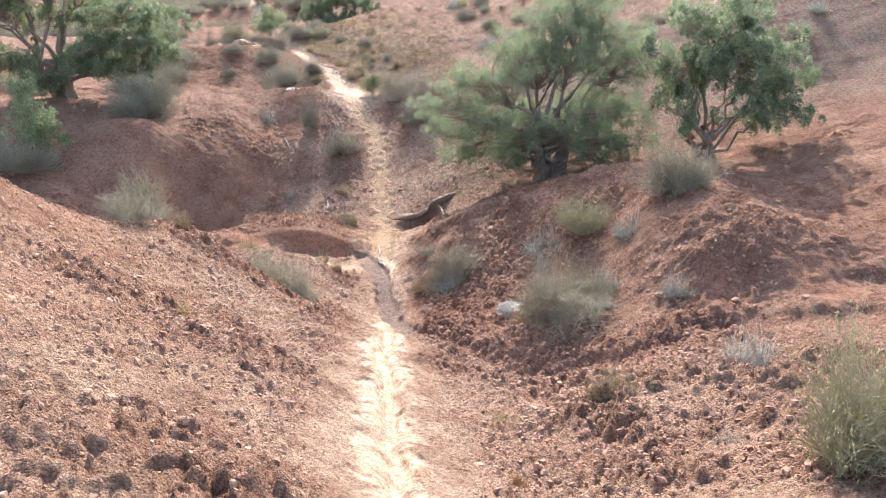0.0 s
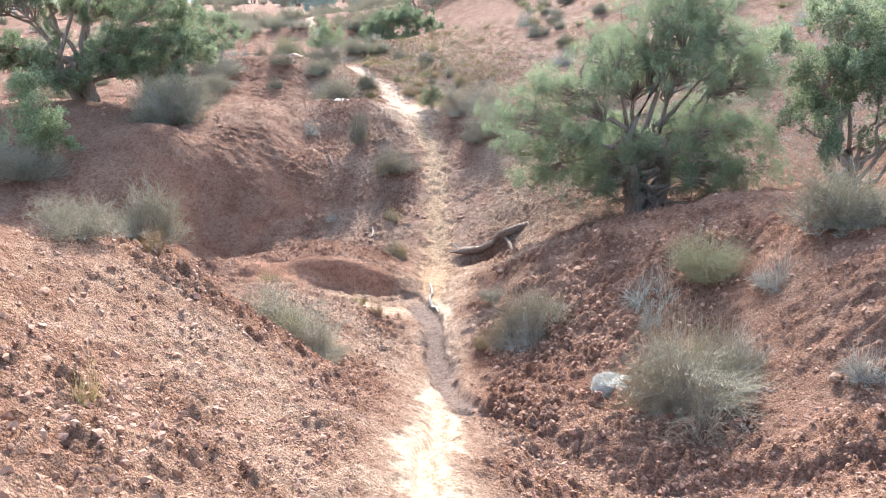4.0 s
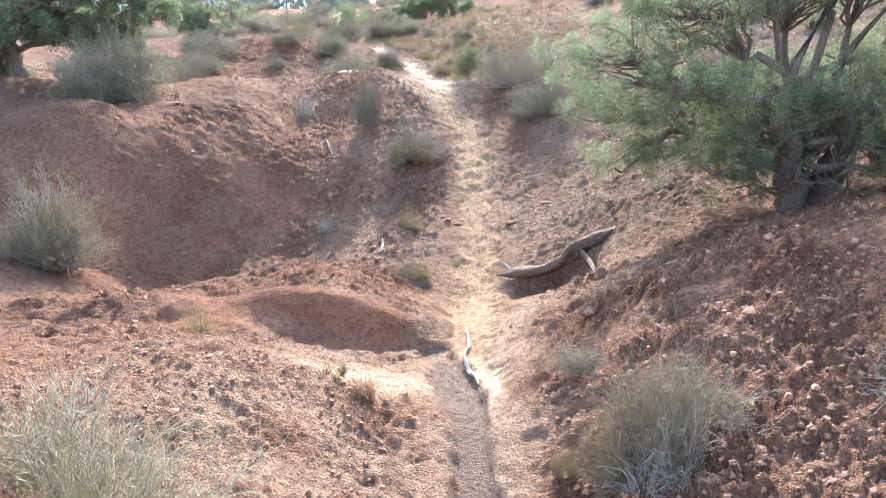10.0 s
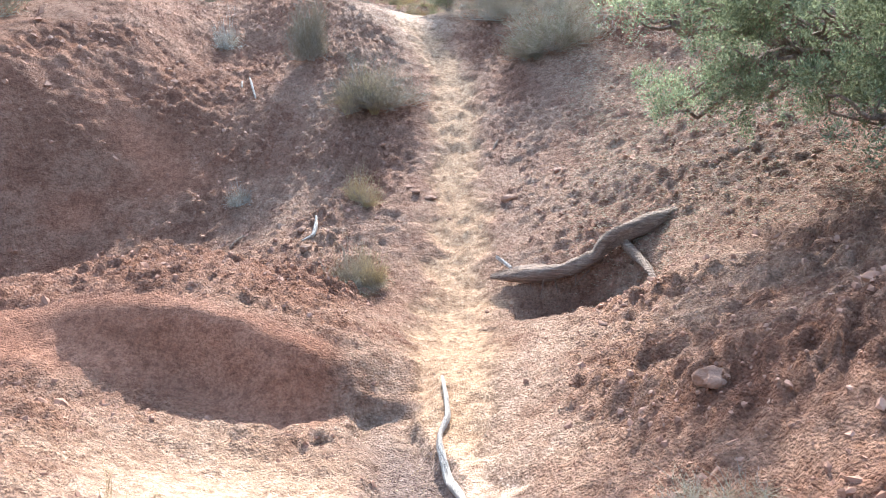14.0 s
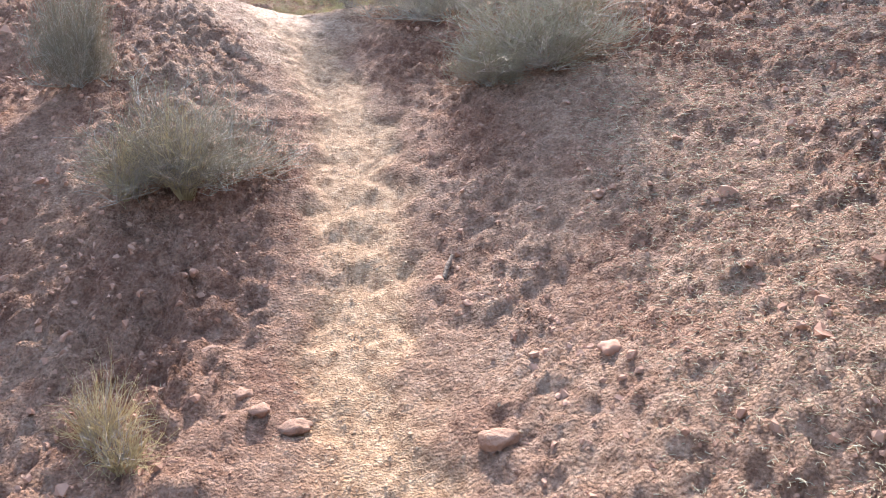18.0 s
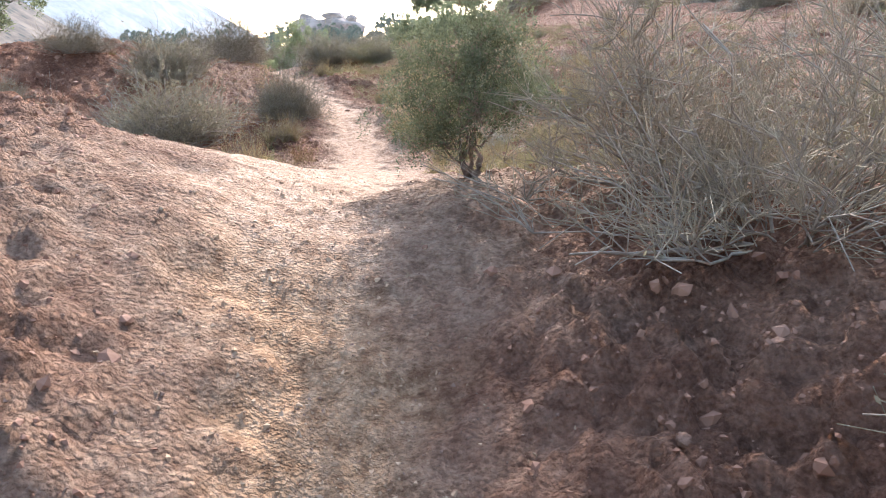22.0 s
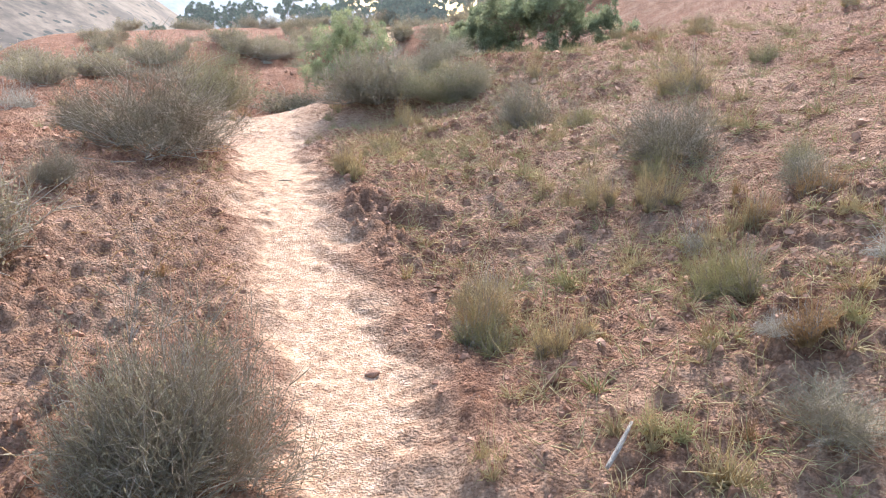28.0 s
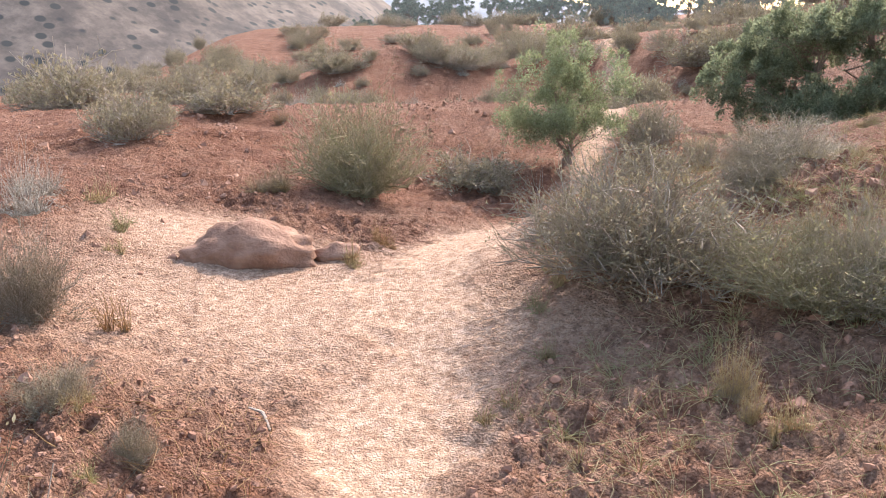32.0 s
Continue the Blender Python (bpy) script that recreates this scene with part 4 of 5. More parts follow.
BEND = [
    ("sage", -2.88, 28.32, 1.3, 0.66),
    ("dry", -3.15, 26.75, 0.62, 0.6),
    ("straw", -3.1, 26.7, 0.45, 0.5),
    ("brush", -4.74, 28.73, 0.52, 0.36),
    ("sage", -3.60, 30.13, 0.92, 0.53),
    ("brush", -4.79, 30.41, 0.91, 0.38),
    ("straw", -1.84, 28.42, 0.40, 0.26),
    ("rust", -1.44, 27.57, 0.22, 0.17),
    ("straw", -1.64, 26.35, 0.46, 0.34),
    ("rust", -1.75, 26.68, 0.15, 0.28),
    ("green", -2.48, 27.60, 0.22, 0.16),
    ("straw", -0.24, 26.26, 0.19, 0.17),
    ("straw", 0.05, 26.31, 0.19, 0.15),
    ("straw", 0.59, 26.29, 0.18, 0.18),
    ("straw", 0.59, 26.86, 0.27, 0.18),
    ("straw", 0.92, 28.62, 0.46, 0.46),
    ("green", -0.04, 30.41, 0.43, 0.26),
    ("straw", -0.71, 28.40, 0.39, 0.34),
    ("straw", -1.15, 30.33, 0.43, 0.22),
    ("green", 0.42, 27.31, 0.16, 0.11),
    ("straw", 0.77, 27.37, 0.30, 0.16),
    ("sage", 0.58, 29.64, 0.25, 0.25),
    ("straw", 0.64, 30.12, 0.27, 0.18),
    ("straw", 1.04, 30.44, 0.28, 0.18),
    ("straw", 1.41, 30.00, 0.21, 0.21),
    ("straw", -0.39, 28.07, 0.20, 0.17),
    ("straw", -0.24, 27.49, 0.18, 0.15),
    ("rust", 1.21, 27.80, 0.27, 0.15),
    ("green", 0.88, 26.70, 0.14, 0.09),
    ("straw", -2.25, 26.43, 0.22, 0.17),
    ("rust", -1.39, 26.65, 0.20, 0.12),
    ("brush", -1.98, 29.2, 0.72, 0.58),
    ("sage", -2.05, 29.15, 0.55, 0.45),
]
CREST = [
    ("brush", -3.52, 31.10, 0.31, 0.20),
    ("straw", -1.17, 30.45, 0.42, 0.22),
    ("straw", -0.98, 29.30, 0.23, 0.16),
    ("green", -0.15, 30.43, 0.38, 0.21),
    ("straw", 0.13, 33.67, 0.52, 0.37),
    ("brush", -0.15, 32.22, 0.66, 0.38),
    ("straw", 0.11, 31.13, 0.25, 0.22),
    ("straw", -0.25, 31.49, 0.39, 0.27),
    ("dry", 0.06, 29.44, 0.34, 0.17),
    ("straw", -2.21, 32.34, 0.23, 0.23),
    ("rust", -2.59, 30.48, 0.18, 0.13),
    ("straw", 0.23, 30.06, 0.19, 0.10),
    ("straw", -0.79, 31.76, 0.20, 0.15),
    ("straw", -0.62, 30.12, 0.13, 0.11),
    ("straw", 0.10, 30.26, 0.20, 0.11),
    ("rust", 0.14, 31.42, 0.17, 0.12),
    ("straw", -0.92, 31.91, 0.24, 0.17),
    ("straw", -1.50, 30.93, 0.23, 0.11),
    ("green", -0.21, 29.26, 0.13, 0.08),
    ("dry", 0.42, 31.36, 0.34, 0.20),
    ("straw", 0.46, 30.83, 0.18, 0.13),
    ("brush", -3.58, 32.30, 1.19, 0.67),
    ("pale", -7.79, 36.87, 0.55, 0.31),
    ("sage", -2.9, 36.1, 1.2, 0.6),
    ("dry", -1.9, 35.8, 0.6, 0.35),
    ("straw", -2.21, 34.68, 0.2, 0.18),
    ("dry", -1.14, 33.94, 0.52, 0.47),
    ("straw", -2.50, 33.91, 0.28, 0.12),
    ("straw", -2.24, 32.45, 0.31, 0.21),
    ("straw", -1.91, 34.22, 0.25, 0.12),
    ("straw", -1.64, 33.77, 0.17, 0.10),
    ("straw", -1.75, 32.87, 0.18, 0.10),
    ("straw", -1.38, 33.02, 0.13, 0.09),
    ("green", -1.50, 33.43, 0.13, 0.09),
    ("straw", -1.02, 33.01, 0.15, 0.09),
    ("rust", -1.74, 32.21, 0.11, 0.13),
    ("brush", -6.10, 33.82, 0.50, 0.65),
    ("straw", -3.02, 31.94, 0.18, 0.12),
    ("sage", -9.29, 39.55, 0.89, 0.45),
]
BEYOND = [
    ("straw", -2.33, 34.95, 0.34, 0.3),
    ("pale", -7.20, 36.14, 0.48, 0.32),
    ("brush", -5.69, 34.76, 0.45, 0.48),
    ("broom", -6.03, 38.99, 1.15, 1.0),
    ("straw", -6.46, 38.10, 0.45, 0.23),
    ("sage", -15.35, 44.43, 2.00, 1.05),
    ("sage", -9.56, 39.91, 0.96, 0.44),
    ("sage", -14.17, 46.87, 1.23, 0.80),
    ("sage", -16.03, 51.39, 1.40, 1.01),
    ("broom", -2.08, 35.68, 0.85, 0.42),
    ("sage", -1.8, 35.6, 0.48, 0.33),
    ("straw", -3.18, 34.79, 0.26, 0.14),
    ("straw", -3.17, 35.27, 0.10, 0.14),
    ("rust", -5.23, 34.92, 0.17, 0.24),
    ("brush", -3.87, 42.80, 0.79, 0.47),
    ("sage", -3.67, 41.56, 0.97, 0.39),
    ("sage", -2.41, 37.00, 0.45, 0.19),
    ("straw", -5.70, 40.74, 0.71, 0.32),
    ("dry", -5.14, 40.49, 0.50, 0.31),
    ("sage", -14.56, 53.90, 1.83, 0.50),
    ("sage", -28.12, 74.25, 1.94, 0.97),
    ("sage", -12.60, 56.08, 1.04, 0.44),
    ("pale", -11.83, 56.50, 1.05, 0.44),
    ("brush", -4.58, 64.63, 2.07, 1.03),
    ("dry", -4.70, 34.02, 0.32, 0.17),
    ("dry", -4.19, 33.87, 0.17, 0.17),
    ("sage", -13.8, 43.0, 1.7, 0.8),
    ("sage", -8.54, 38.74, 0.8, 0.46),
    ("sage", -9.36, 41.45, 1.35, 0.5),
    ("brush", -3.91, 43.1, 0.8, 0.52),
    ("dry", -5.6, 40.7, 1.2, 0.4),
    ("broom", -3.13, 41.7, 0.4, 0.34),
    ("rust", -8.26, 41.2, 0.36, 0.2),
    ("dry", -2.3, 37.4, 0.8, 0.3),
    ("pale", -11.6, 52.5, 0.6, 0.35),
    ("sage", -12.6, 50.0, 1.3, 0.55),
    ("sage", -10.8, 48.0, 1.0, 0.45),
    ("brush", -8.6, 50.5, 1.1, 0.5),
    ("straw", -7.13, 36.80, 0.26, 0.22),
]
for rows in (DOWNHILL, WASH, BANK, BEND, CREST, BEYOND):
    for kind, x, y, w, h in rows:
        plant(kind, x, y, w, h)

# ---- trees ----
juniper("juniper_tree", 3.72, 17.0, [(0.55, 0.2, 3.45, 0.78), (-0.05, 0.0, 3.15, 0.8), (1.05, 0.2, 2.95, 0.75), (-0.7, -0.2, 2.55, 0.75), (0.3, -0.5, 2.4, 0.7), (-0.2, 0.5, 2.3, 0.8),
        (1.35, 0.1, 2.15, 0.75), (-1.4, -0.3, 2.1, 0.75), (-2.0, -0.1, 1.65, 0.7), (-2.15, 0.25, 1.0, 0.55), (-1.5, -0.5, 1.3, 0.6), (-0.85, -0.6, 1.0, 0.5), (-1.3, 0.6, 0.9, 0.6), (0.9, 0.7, 1.3, 0.7),
        (-1.95, 0.35, 0.42, 0.34), (1.5, 0.2, 1.35, 0.6), (1.65, 0.3, 2.5, 0.5), (0.75, -0.6, 1.5, 0.55), (1.1, -0.3, 0.8, 0.45), (-0.3, 0.8, 1.2, 0.6), (-0.7, -0.5, 0.62, 0.42), (0.7, -0.55, 0.7, 0.45), (1.55, -0.1, 0.75, 0.5), (-1.55, 0.1, 0.6, 0.45), (0.2, 0.9, 0.7, 0.5), (-0.45, -0.8, 1.2, 0.48), (0.5, 0.9, 0.5, 0.5), (-0.6, 0.9, 0.55, 0.5), (1.3, 0.8, 0.6, 0.5), (0.0, 1.1, 1.0, 0.6), (-1.1, 1.0, 0.9, 0.5), (1.0, 1.2, 1.2, 0.6), (0.6, -0.75, 1.1, 0.45), (0.95, -0.45, 0.5, 0.4), (-1.1, -0.5, 0.55, 0.38)],
        (-0.25, -0.35, 1.25), 0.16, 31, juniper_leaf, clumps=74, per=120, size=0.015, label="old spreading juniper with a shaggy split trunk on the slope")
juniper("juniper_tree", 6.75, 16.0, [(-0.3, 0.0, 2.75, 0.7), (0.6, 0.2, 2.8, 0.65), (-0.9, -0.2, 2.05, 0.65), (0.2, -0.3, 2.1, 0.7), (1.2, 0.1, 2.1, 0.65), (1.6, 0.2, 1.5, 0.55), (-0.6, -0.2, 1.55, 0.5), (0.9, -0.3, 1.5, 0.55), (0.2, 0.5, 2.0, 0.7), (-0.85, -0.3, 1.15, 0.45), (1.35, -0.2, 1.05, 0.5), (0.5, -0.4, 1.2, 0.5), (1.0, 0.3, 0.8, 0.4)],
        (-0.35, -0.1, 1.05), 0.11, 32, juniper_leaf, label="smaller juniper with a leaning bare trunk on the slope")
juniper("juniper_tree", -7.9, 22.6, [(0.3, 0.0, 4.0, 0.9), (-0.6, 0.2, 3.8, 0.9), (1.0, -0.1, 3.2, 0.85), (-1.4, 0.0, 3.1, 0.9), (0.1, -0.4, 2.9, 0.8), (-2.3, 0.2, 2.5, 0.85), (1.7, 0.1, 2.1, 0.8), (1.9, -0.1, 1.3, 0.7), (1.3, 0.3, 0.8, 0.6),
        (-1.2, -0.4, 2.2, 0.7), (-3.0, 0.0, 1.8, 0.7), (-2.1, -0.3, 1.3, 0.6), (1.1, -0.3, 1.4, 0.65), (0.0, 0.7, 2.0, 0.9), (0.5, 0.4, 1.0, 0.6), (0.7, -0.5, 0.7, 0.6), (-0.9, -0.5, 0.8, 0.65), (1.9, -0.1, 0.65, 0.6), (-0.2, -0.7, 0.5, 0.5), (-1.9, 0.1, 0.8, 0.6), (2.5, 0.1, 1.0, 0.55)],
        (-0.3, -0.1, 1.0), 0.16, 33, juniper_leaf, clumps=64, label="large dark juniper with crooked open limbs on the bank")
juniper("young_juniper", -7.5, 18.9, [(0, 0, 1.55, 0.16), (0.02, 0, 1.25, 0.26), (-0.1, 0.05, 0.95, 0.34), (0.15, -0.05, 0.85, 0.32), (0.0, 0.0, 0.55, 0.46), (-0.25, 0.0, 0.4, 0.34), (0.28, 0.05, 0.4, 0.34)],
        (0, 0, 0.5), 0.035, 34, young_leaf, clumps=60, per=40, size=0.034, label="young pointed light-green juniper")
juniper("small_juniper", 0.02, 23.44, [(0.03, 0.0, 0.44, 0.11), (-0.07, -0.03, 0.36, 0.12), (0.10, 0.02, 0.37, 0.11), (-0.16, 0.0, 0.24, 0.12), (0.14, 0.03, 0.25, 0.11), (0.02, -0.09, 0.24, 0.13), (0.0, 0.09, 0.19, 0.12), (-0.19, 0.02, 0.13, 0.09), (-0.08, -0.07, 0.12, 0.09)],
        (0.0, 0, 0.08), 0.014, 35, seedling_leaf, clumps=2300, per=34, size=0.006, label="knee-high dense juniper seedling on the edge of the trail", sink=0.01, lump=0.32)
juniper("spreading_juniper", -1.7, 46.0, [(-1.2, 0, 0.95, 0.75), (-0.4, -0.2, 1.45, 0.8), (0.5, 0.0, 1.65, 0.8), (1.3, 0.1, 1.25, 0.75), (-0.9, 0.2, 1.2, 0.6), (1.9, 0.0, 0.7, 0.6), (0.1, -0.5, 0.5, 0.75), (-0.9, -0.4, 0.45, 0.6), (1.0, -0.4, 0.5, 0.65)],
        (0, 0, 0.35), 0.09, 36, juniper_leaf, clumps=60, per=110, size=0.028, label="low spreading dark-green juniper on the hillside")
juniper("young_juniper", -4.75, 42.0, [(0.0, 0, 1.3, 0.35), (-0.3, 0, 1.0, 0.4), (0.3, 0.05, 0.95, 0.4), (-0.1, -0.2, 0.6, 0.45), (0.35, -0.1, 0.45, 0.4), (-0.45, 0.0, 0.5, 0.4)],
        (0, 0, 0.4), 0.04, 37, young_leaf, clumps=70, per=110, size=0.02, label="light grey-green young juniper in the gully")
juniper("juniper_tree", -1.3, 56.0, [(-0.8, 0, 2.4, 0.9), (0.5, 0, 2.7, 0.9), (0, -0.3, 1.5, 1.0), (1.4, 0, 1.7, 0.9), (-1.5, 0, 1.4, 0.8)], (0, 0, 0.8), 0.13, 38, juniper_leaf, clumps=40, per=100, size=0.036, label="juniper with an open crown on the hillside")


juniper("juniper_tree", -7.3, 32.4, [(-0.2, 0.0, 1.5, 0.45), (-0.7, 0.0, 1.3, 0.5), (0.4, 0.1, 1.0, 0.45), (-0.3, -0.3, 0.8, 0.5), (-1.0, 0.0, 0.8, 0.5), (0.2, -0.2, 0.5, 0.45), (-0.6, -0.2, 0.45, 0.45)],
        (0, 0, 0.6), 0.09, 39, juniper_leaf, clumps=50, per=60, size=0.036, label="bushy juniper standing on the slope beside the bend")

# bare dead branches low on the old juniper
dead_rng = np.random.default_rng(91)
old_tree = next(o for o in scene.objects if o.name == "juniper_tree")
for n in range(16):
    a = dead_rng.uniform(2.2, 5.9)
    reach, low = dead_rng.uniform(0.5, 1.35), dead_rng.uniform(0.25, 0.9)
    tip = np.array([math.cos(a) * reach, math.sin(a) * reach * 0.8, low + dead_rng.uniform(-0.25, 0.35)])
    main = limb_path(np.array([-0.05, -0.1, low]), tip, dead_rng, 9, 0.1)
    pieces = [tubes(main[None], np.linspace(0.028, 0.006, 9)[None], 6)]
    for q in range(5):
        i = dead_rng.integers(3, 8)
        side = limb_path(main[i], main[i] + dead_rng.normal(0, 0.22, 3) + 0.15 * (tip - main[i]), dead_rng, 5, 0.1)
        pieces.append(tubes(side[None], np.linspace(0.010, 0.003, 5)[None], 4))
    part("dead_branch", mesh_of("dead_branch", *joined(pieces), bark), old_tree, "bare crooked dead branch")


# ---- wood and stones on the ground ----
def wood(name, line, radii, mat, label, category, lift=0.0, sides=14, seed=0, level=False):
    """A weathered piece of wood along a line of (x, y, height over the soil, or level)."""
    rng = np.random.default_rng(seed)
    pts = np.array([(x, y, up + (0 if level else zs(x, y) + lift)) for x, y, up in line])
    k = 8 * len(pts)
    s = np.linspace(0, len(pts) - 1, k)
    path = np.stack([np.interp(s, np.arange(len(pts)), pts[:, c]) for c in range(3)], 1)
    for n in range(3):
        path[1:-1] = (path[:-2] + 2 * path[1:-1] + path[2:]) / 4
    r = np.interp(s, np.arange(len(radii)), radii)
    v, f = tubes(path[None], r[None], sides)
    turn = np.tile(np.arange(sides) * 2 * math.pi / sides, k) + 0.25 * np.repeat(s, sides)
    a, b, c = rng.uniform(0, 6.28, 3)
    along = np.repeat(s, sides)
    ridge = 1 + 0.20 * np.sin(2 * turn + a) + 0.13 * np.sin(3 * turn + b + 0.6 * along) + 0.09 * np.sin(6 * turn + c + 0.9 * along) + 0.10 * np.sin(2.3 * along + c)
    mid = np.repeat(path, sides, 0)
    v = mid + (v - mid) * (ridge * rng.uniform(0.96, 1.04, len(v)))[:, None]
    caps = np.array([[len(v), (j + 1) % sides, j, j] for j in range(sides)] + [[len(v) + 1, (k - 1) * sides + j, (k - 1) * sides + (j + 1) % sides, (k - 1) * sides + (j + 1) % sides] for j in range(sides)])
    v = np.concatenate([v, path[:1], path[-1:]])
    me = bpy.data.meshes.new(name)
    me.from_pydata(v.tolist(), [], f.tolist() + [c[:3] for c in caps.tolist()])
    for p in me.polygons:
        p.use_smooth = True
    me.materials.append(mat)
    return tagged(new(name, me), label, category)


root = wood("juniper_root", [(0.34, 17.42, -5.60), (0.56, 17.34, -5.55), (0.76, 17.3, -5.52), (0.9, 17.29, -5.49), (1.01, 17.28, -5.435), (1.11, 17.285, -5.375), (1.15, 17.29, -5.3), (1.22, 17.31, -5.25), (1.35, 17.355, -5.215), (1.48, 17.415, -5.185), (1.57, 17.455, -5.145), (1.73, 17.54, -5.10), (1.80, 17.60, -5.12)],
            [0.02, 0.06, 0.07, 0.066, 0.058, 0.062, 0.06, 0.062, 0.064, 0.06, 0.05, 0.034, 0.014], driftwood, "thick weathered juniper root bared over a washed-out hollow", "root", seed=3, level=True)
for n, (x, y, z, dx, dz) in enumerate([(0.72, 17.25, -5.55, -0.02, -0.13), (0.80, 17.24, -5.54, 0.02, -0.10), (0.62, 17.28, -5.56, 0.01, -0.08), (1.05, 17.22, -5.47, -0.12, -0.12), (0.95, 17.23, -5.5, 0.0, -0.09)]):
    t = np.linspace(0, 1, 4)[:, None]
    path = np.array([x, y, z]) + t * np.array([dx, -0.04, dz])
    part("rootlet", mesh_of("rootlet", *tubes(path[None], np.array([[0.007, 0.006, 0.004, 0.002]]), 5), driftwood), root)
wood("juniper_root", [(1.30, 17.3, -5.28), (1.36, 17.16, -5.33), (1.38, 16.98, -5.325), (1.385, 16.82, -5.33), (1.39, 16.66, -5.36)], [0.03, 0.03, 0.026, 0.022, 0.012], driftwood, "thin straight root reaching down the washed-out hollow", "root", seed=4, level=True)
wood("stick", [(0.40, 17.72, 0.05), (0.45, 17.62, 0.04), (0.5, 17.5, 0.05)], [0.012, 0.014, 0.01], pale_wood, "short pale broken stick beside the root", "stick", seed=5)
wood("stick", [(-0.02, 15.66, 0.035), (-0.0, 15.43, 0.02), (0.01, 15.18, 0.035), (-0.03, 15.04, 0.02), (-0.03, 14.88, 0.035), (0.01, 14.66, 0.02), (0.06, 14.38, 0.035), (0.09, 14.14, 0.02)], [0.008, 0.014, 0.016, 0.014, 0.018, 0.018, 0.016, 0.008], pale_wood, "wavy bleached stick lying along the trail", "stick", seed=6)
wood("stick", [(-1.14, 18.5, 0.06), (-1.12, 18.35, 0.04), (-1.12, 18.18, 0.02), (-1.2, 18.05, 0.0)], [0.010, 0.018, 0.016, 0.008], pale_wood, "crooked bleached stick on the slope", "stick", seed=7)
wood("stick", [(0.52, 19.82, 0.03), (0.49, 19.74, 0.03), (0.47, 19.68, 0.015)], [0.006, 0.011, 0.008], driftwood, "small reddish stick stub beside the trail", "stick", seed=8)
wood("branch", [(0.6, 23.42, 0.02), (0.67, 23.23, 0.05), (0.6, 23.01, 0.06), (0.52, 22.93, 0.02)], [0.008, 0.012, 0.011, 0.006], twig_grey, "bent dead branch under the blackbrush", "branch", seed=9)
wood("twig", [(-2.38, 21.3, 0.02), (-2.35, 21.15, 0.03), (-2.32, 21.0, 0.01)], [0.006, 0.008, 0.005], twig_grey, "thin grey twig on the red bank", "twig", seed=10)


wood("twig", [(-4.17, 34.48, 0.01), (-4.08, 34.45, 0.015), (-4.01, 34.39, 0.01)], [0.004, 0.006, 0.004], twig_grey, "thin grey twig lying on the sand", "twig", seed=11)
wood("stick", [(-0.64, 29.26, 0.01), (-0.6, 29.33, 0.02), (-0.56, 29.42, 0.03)], [0.005, 0.008, 0.005], pale_wood, "short pale stick beside the trail", "stick", seed=12)
wood("twig", [(-2.67, 32.23, 0.01), (-2.64, 32.26, 0.015), (-2.6, 32.29, 0.01)], [0.003, 0.005, 0.003], twig_grey, "dark twig lying across the trail", "twig", seed=13)
wood("stick", [(-2.26, 21.15, 0.03), (-2.2, 20.95, 0.03), (-2.1, 20.68, 0.02)], [0.006, 0.012, 0.008], pale_wood, "thin pale stick on the crumbly bank", "stick", seed=14)
wood("stick", [(-1.93, 18.55, 0.02), (-1.9, 18.66, 0.04), (-1.86, 18.8, 0.05)], [0.014, 0.013, 0.008], driftwood, "weathered stick at the foot of the bank", "stick", seed=15)
wood("twig", [(-3.62, 31.55, 0.01), (-3.5, 31.63, 0.03), (-3.4, 31.75, 0.02)], [0.003, 0.005, 0.003], twig_grey, "dry twig below the blackbrush", "twig", seed=16)


def stone(name, x, y, size, seed, mat, label, group="", sink=0.3, turn=None, detail=2):
    """A worn stone: an uneven, flattened lump with facets and rounded edges."""
    rng = np.random.default_rng(seed)
    bm = bmesh.new()
    bmesh.ops.create_icosphere(bm, subdivisions=detail, radius=0.5)
    cuts = [(Vector(u), rng.uniform(0.30, 0.46)) for u in unit(rng, 9)]
    for v in bm.verts:
        for n, d in cuts:
            over = v.co.dot(n) - d
            if over > 0:
                v.co -= n * over * 0.85
        v.co += v.co.normalized() * (0.15 * noise.noise(v.co * 3.1 + Vector((seed, 0, 0))) + 0.09 * noise.noise(v.co * 8.0 + Vector((0, seed, 0))))
        v.co = Vector((v.co.x * size[0], v.co.y * size[1], v.co.z * size[2]))
    me = bpy.data.meshes.new(name)
    bm.to_mesh(me)
    bm.free()
    for p in me.polygons:
        p.use_smooth = True
    me.materials.append(mat)
    ob = new(name, me)
    ob.matrix_basis = pose(x, y, zs(x, y) + size[2] * (0.5 - sink) * 0.8, rng.uniform(-8, 8), rng.uniform(-8, 8), rng.uniform(0, 360) if turn is None else turn)
    return tagged(ob, label, "stone", group)


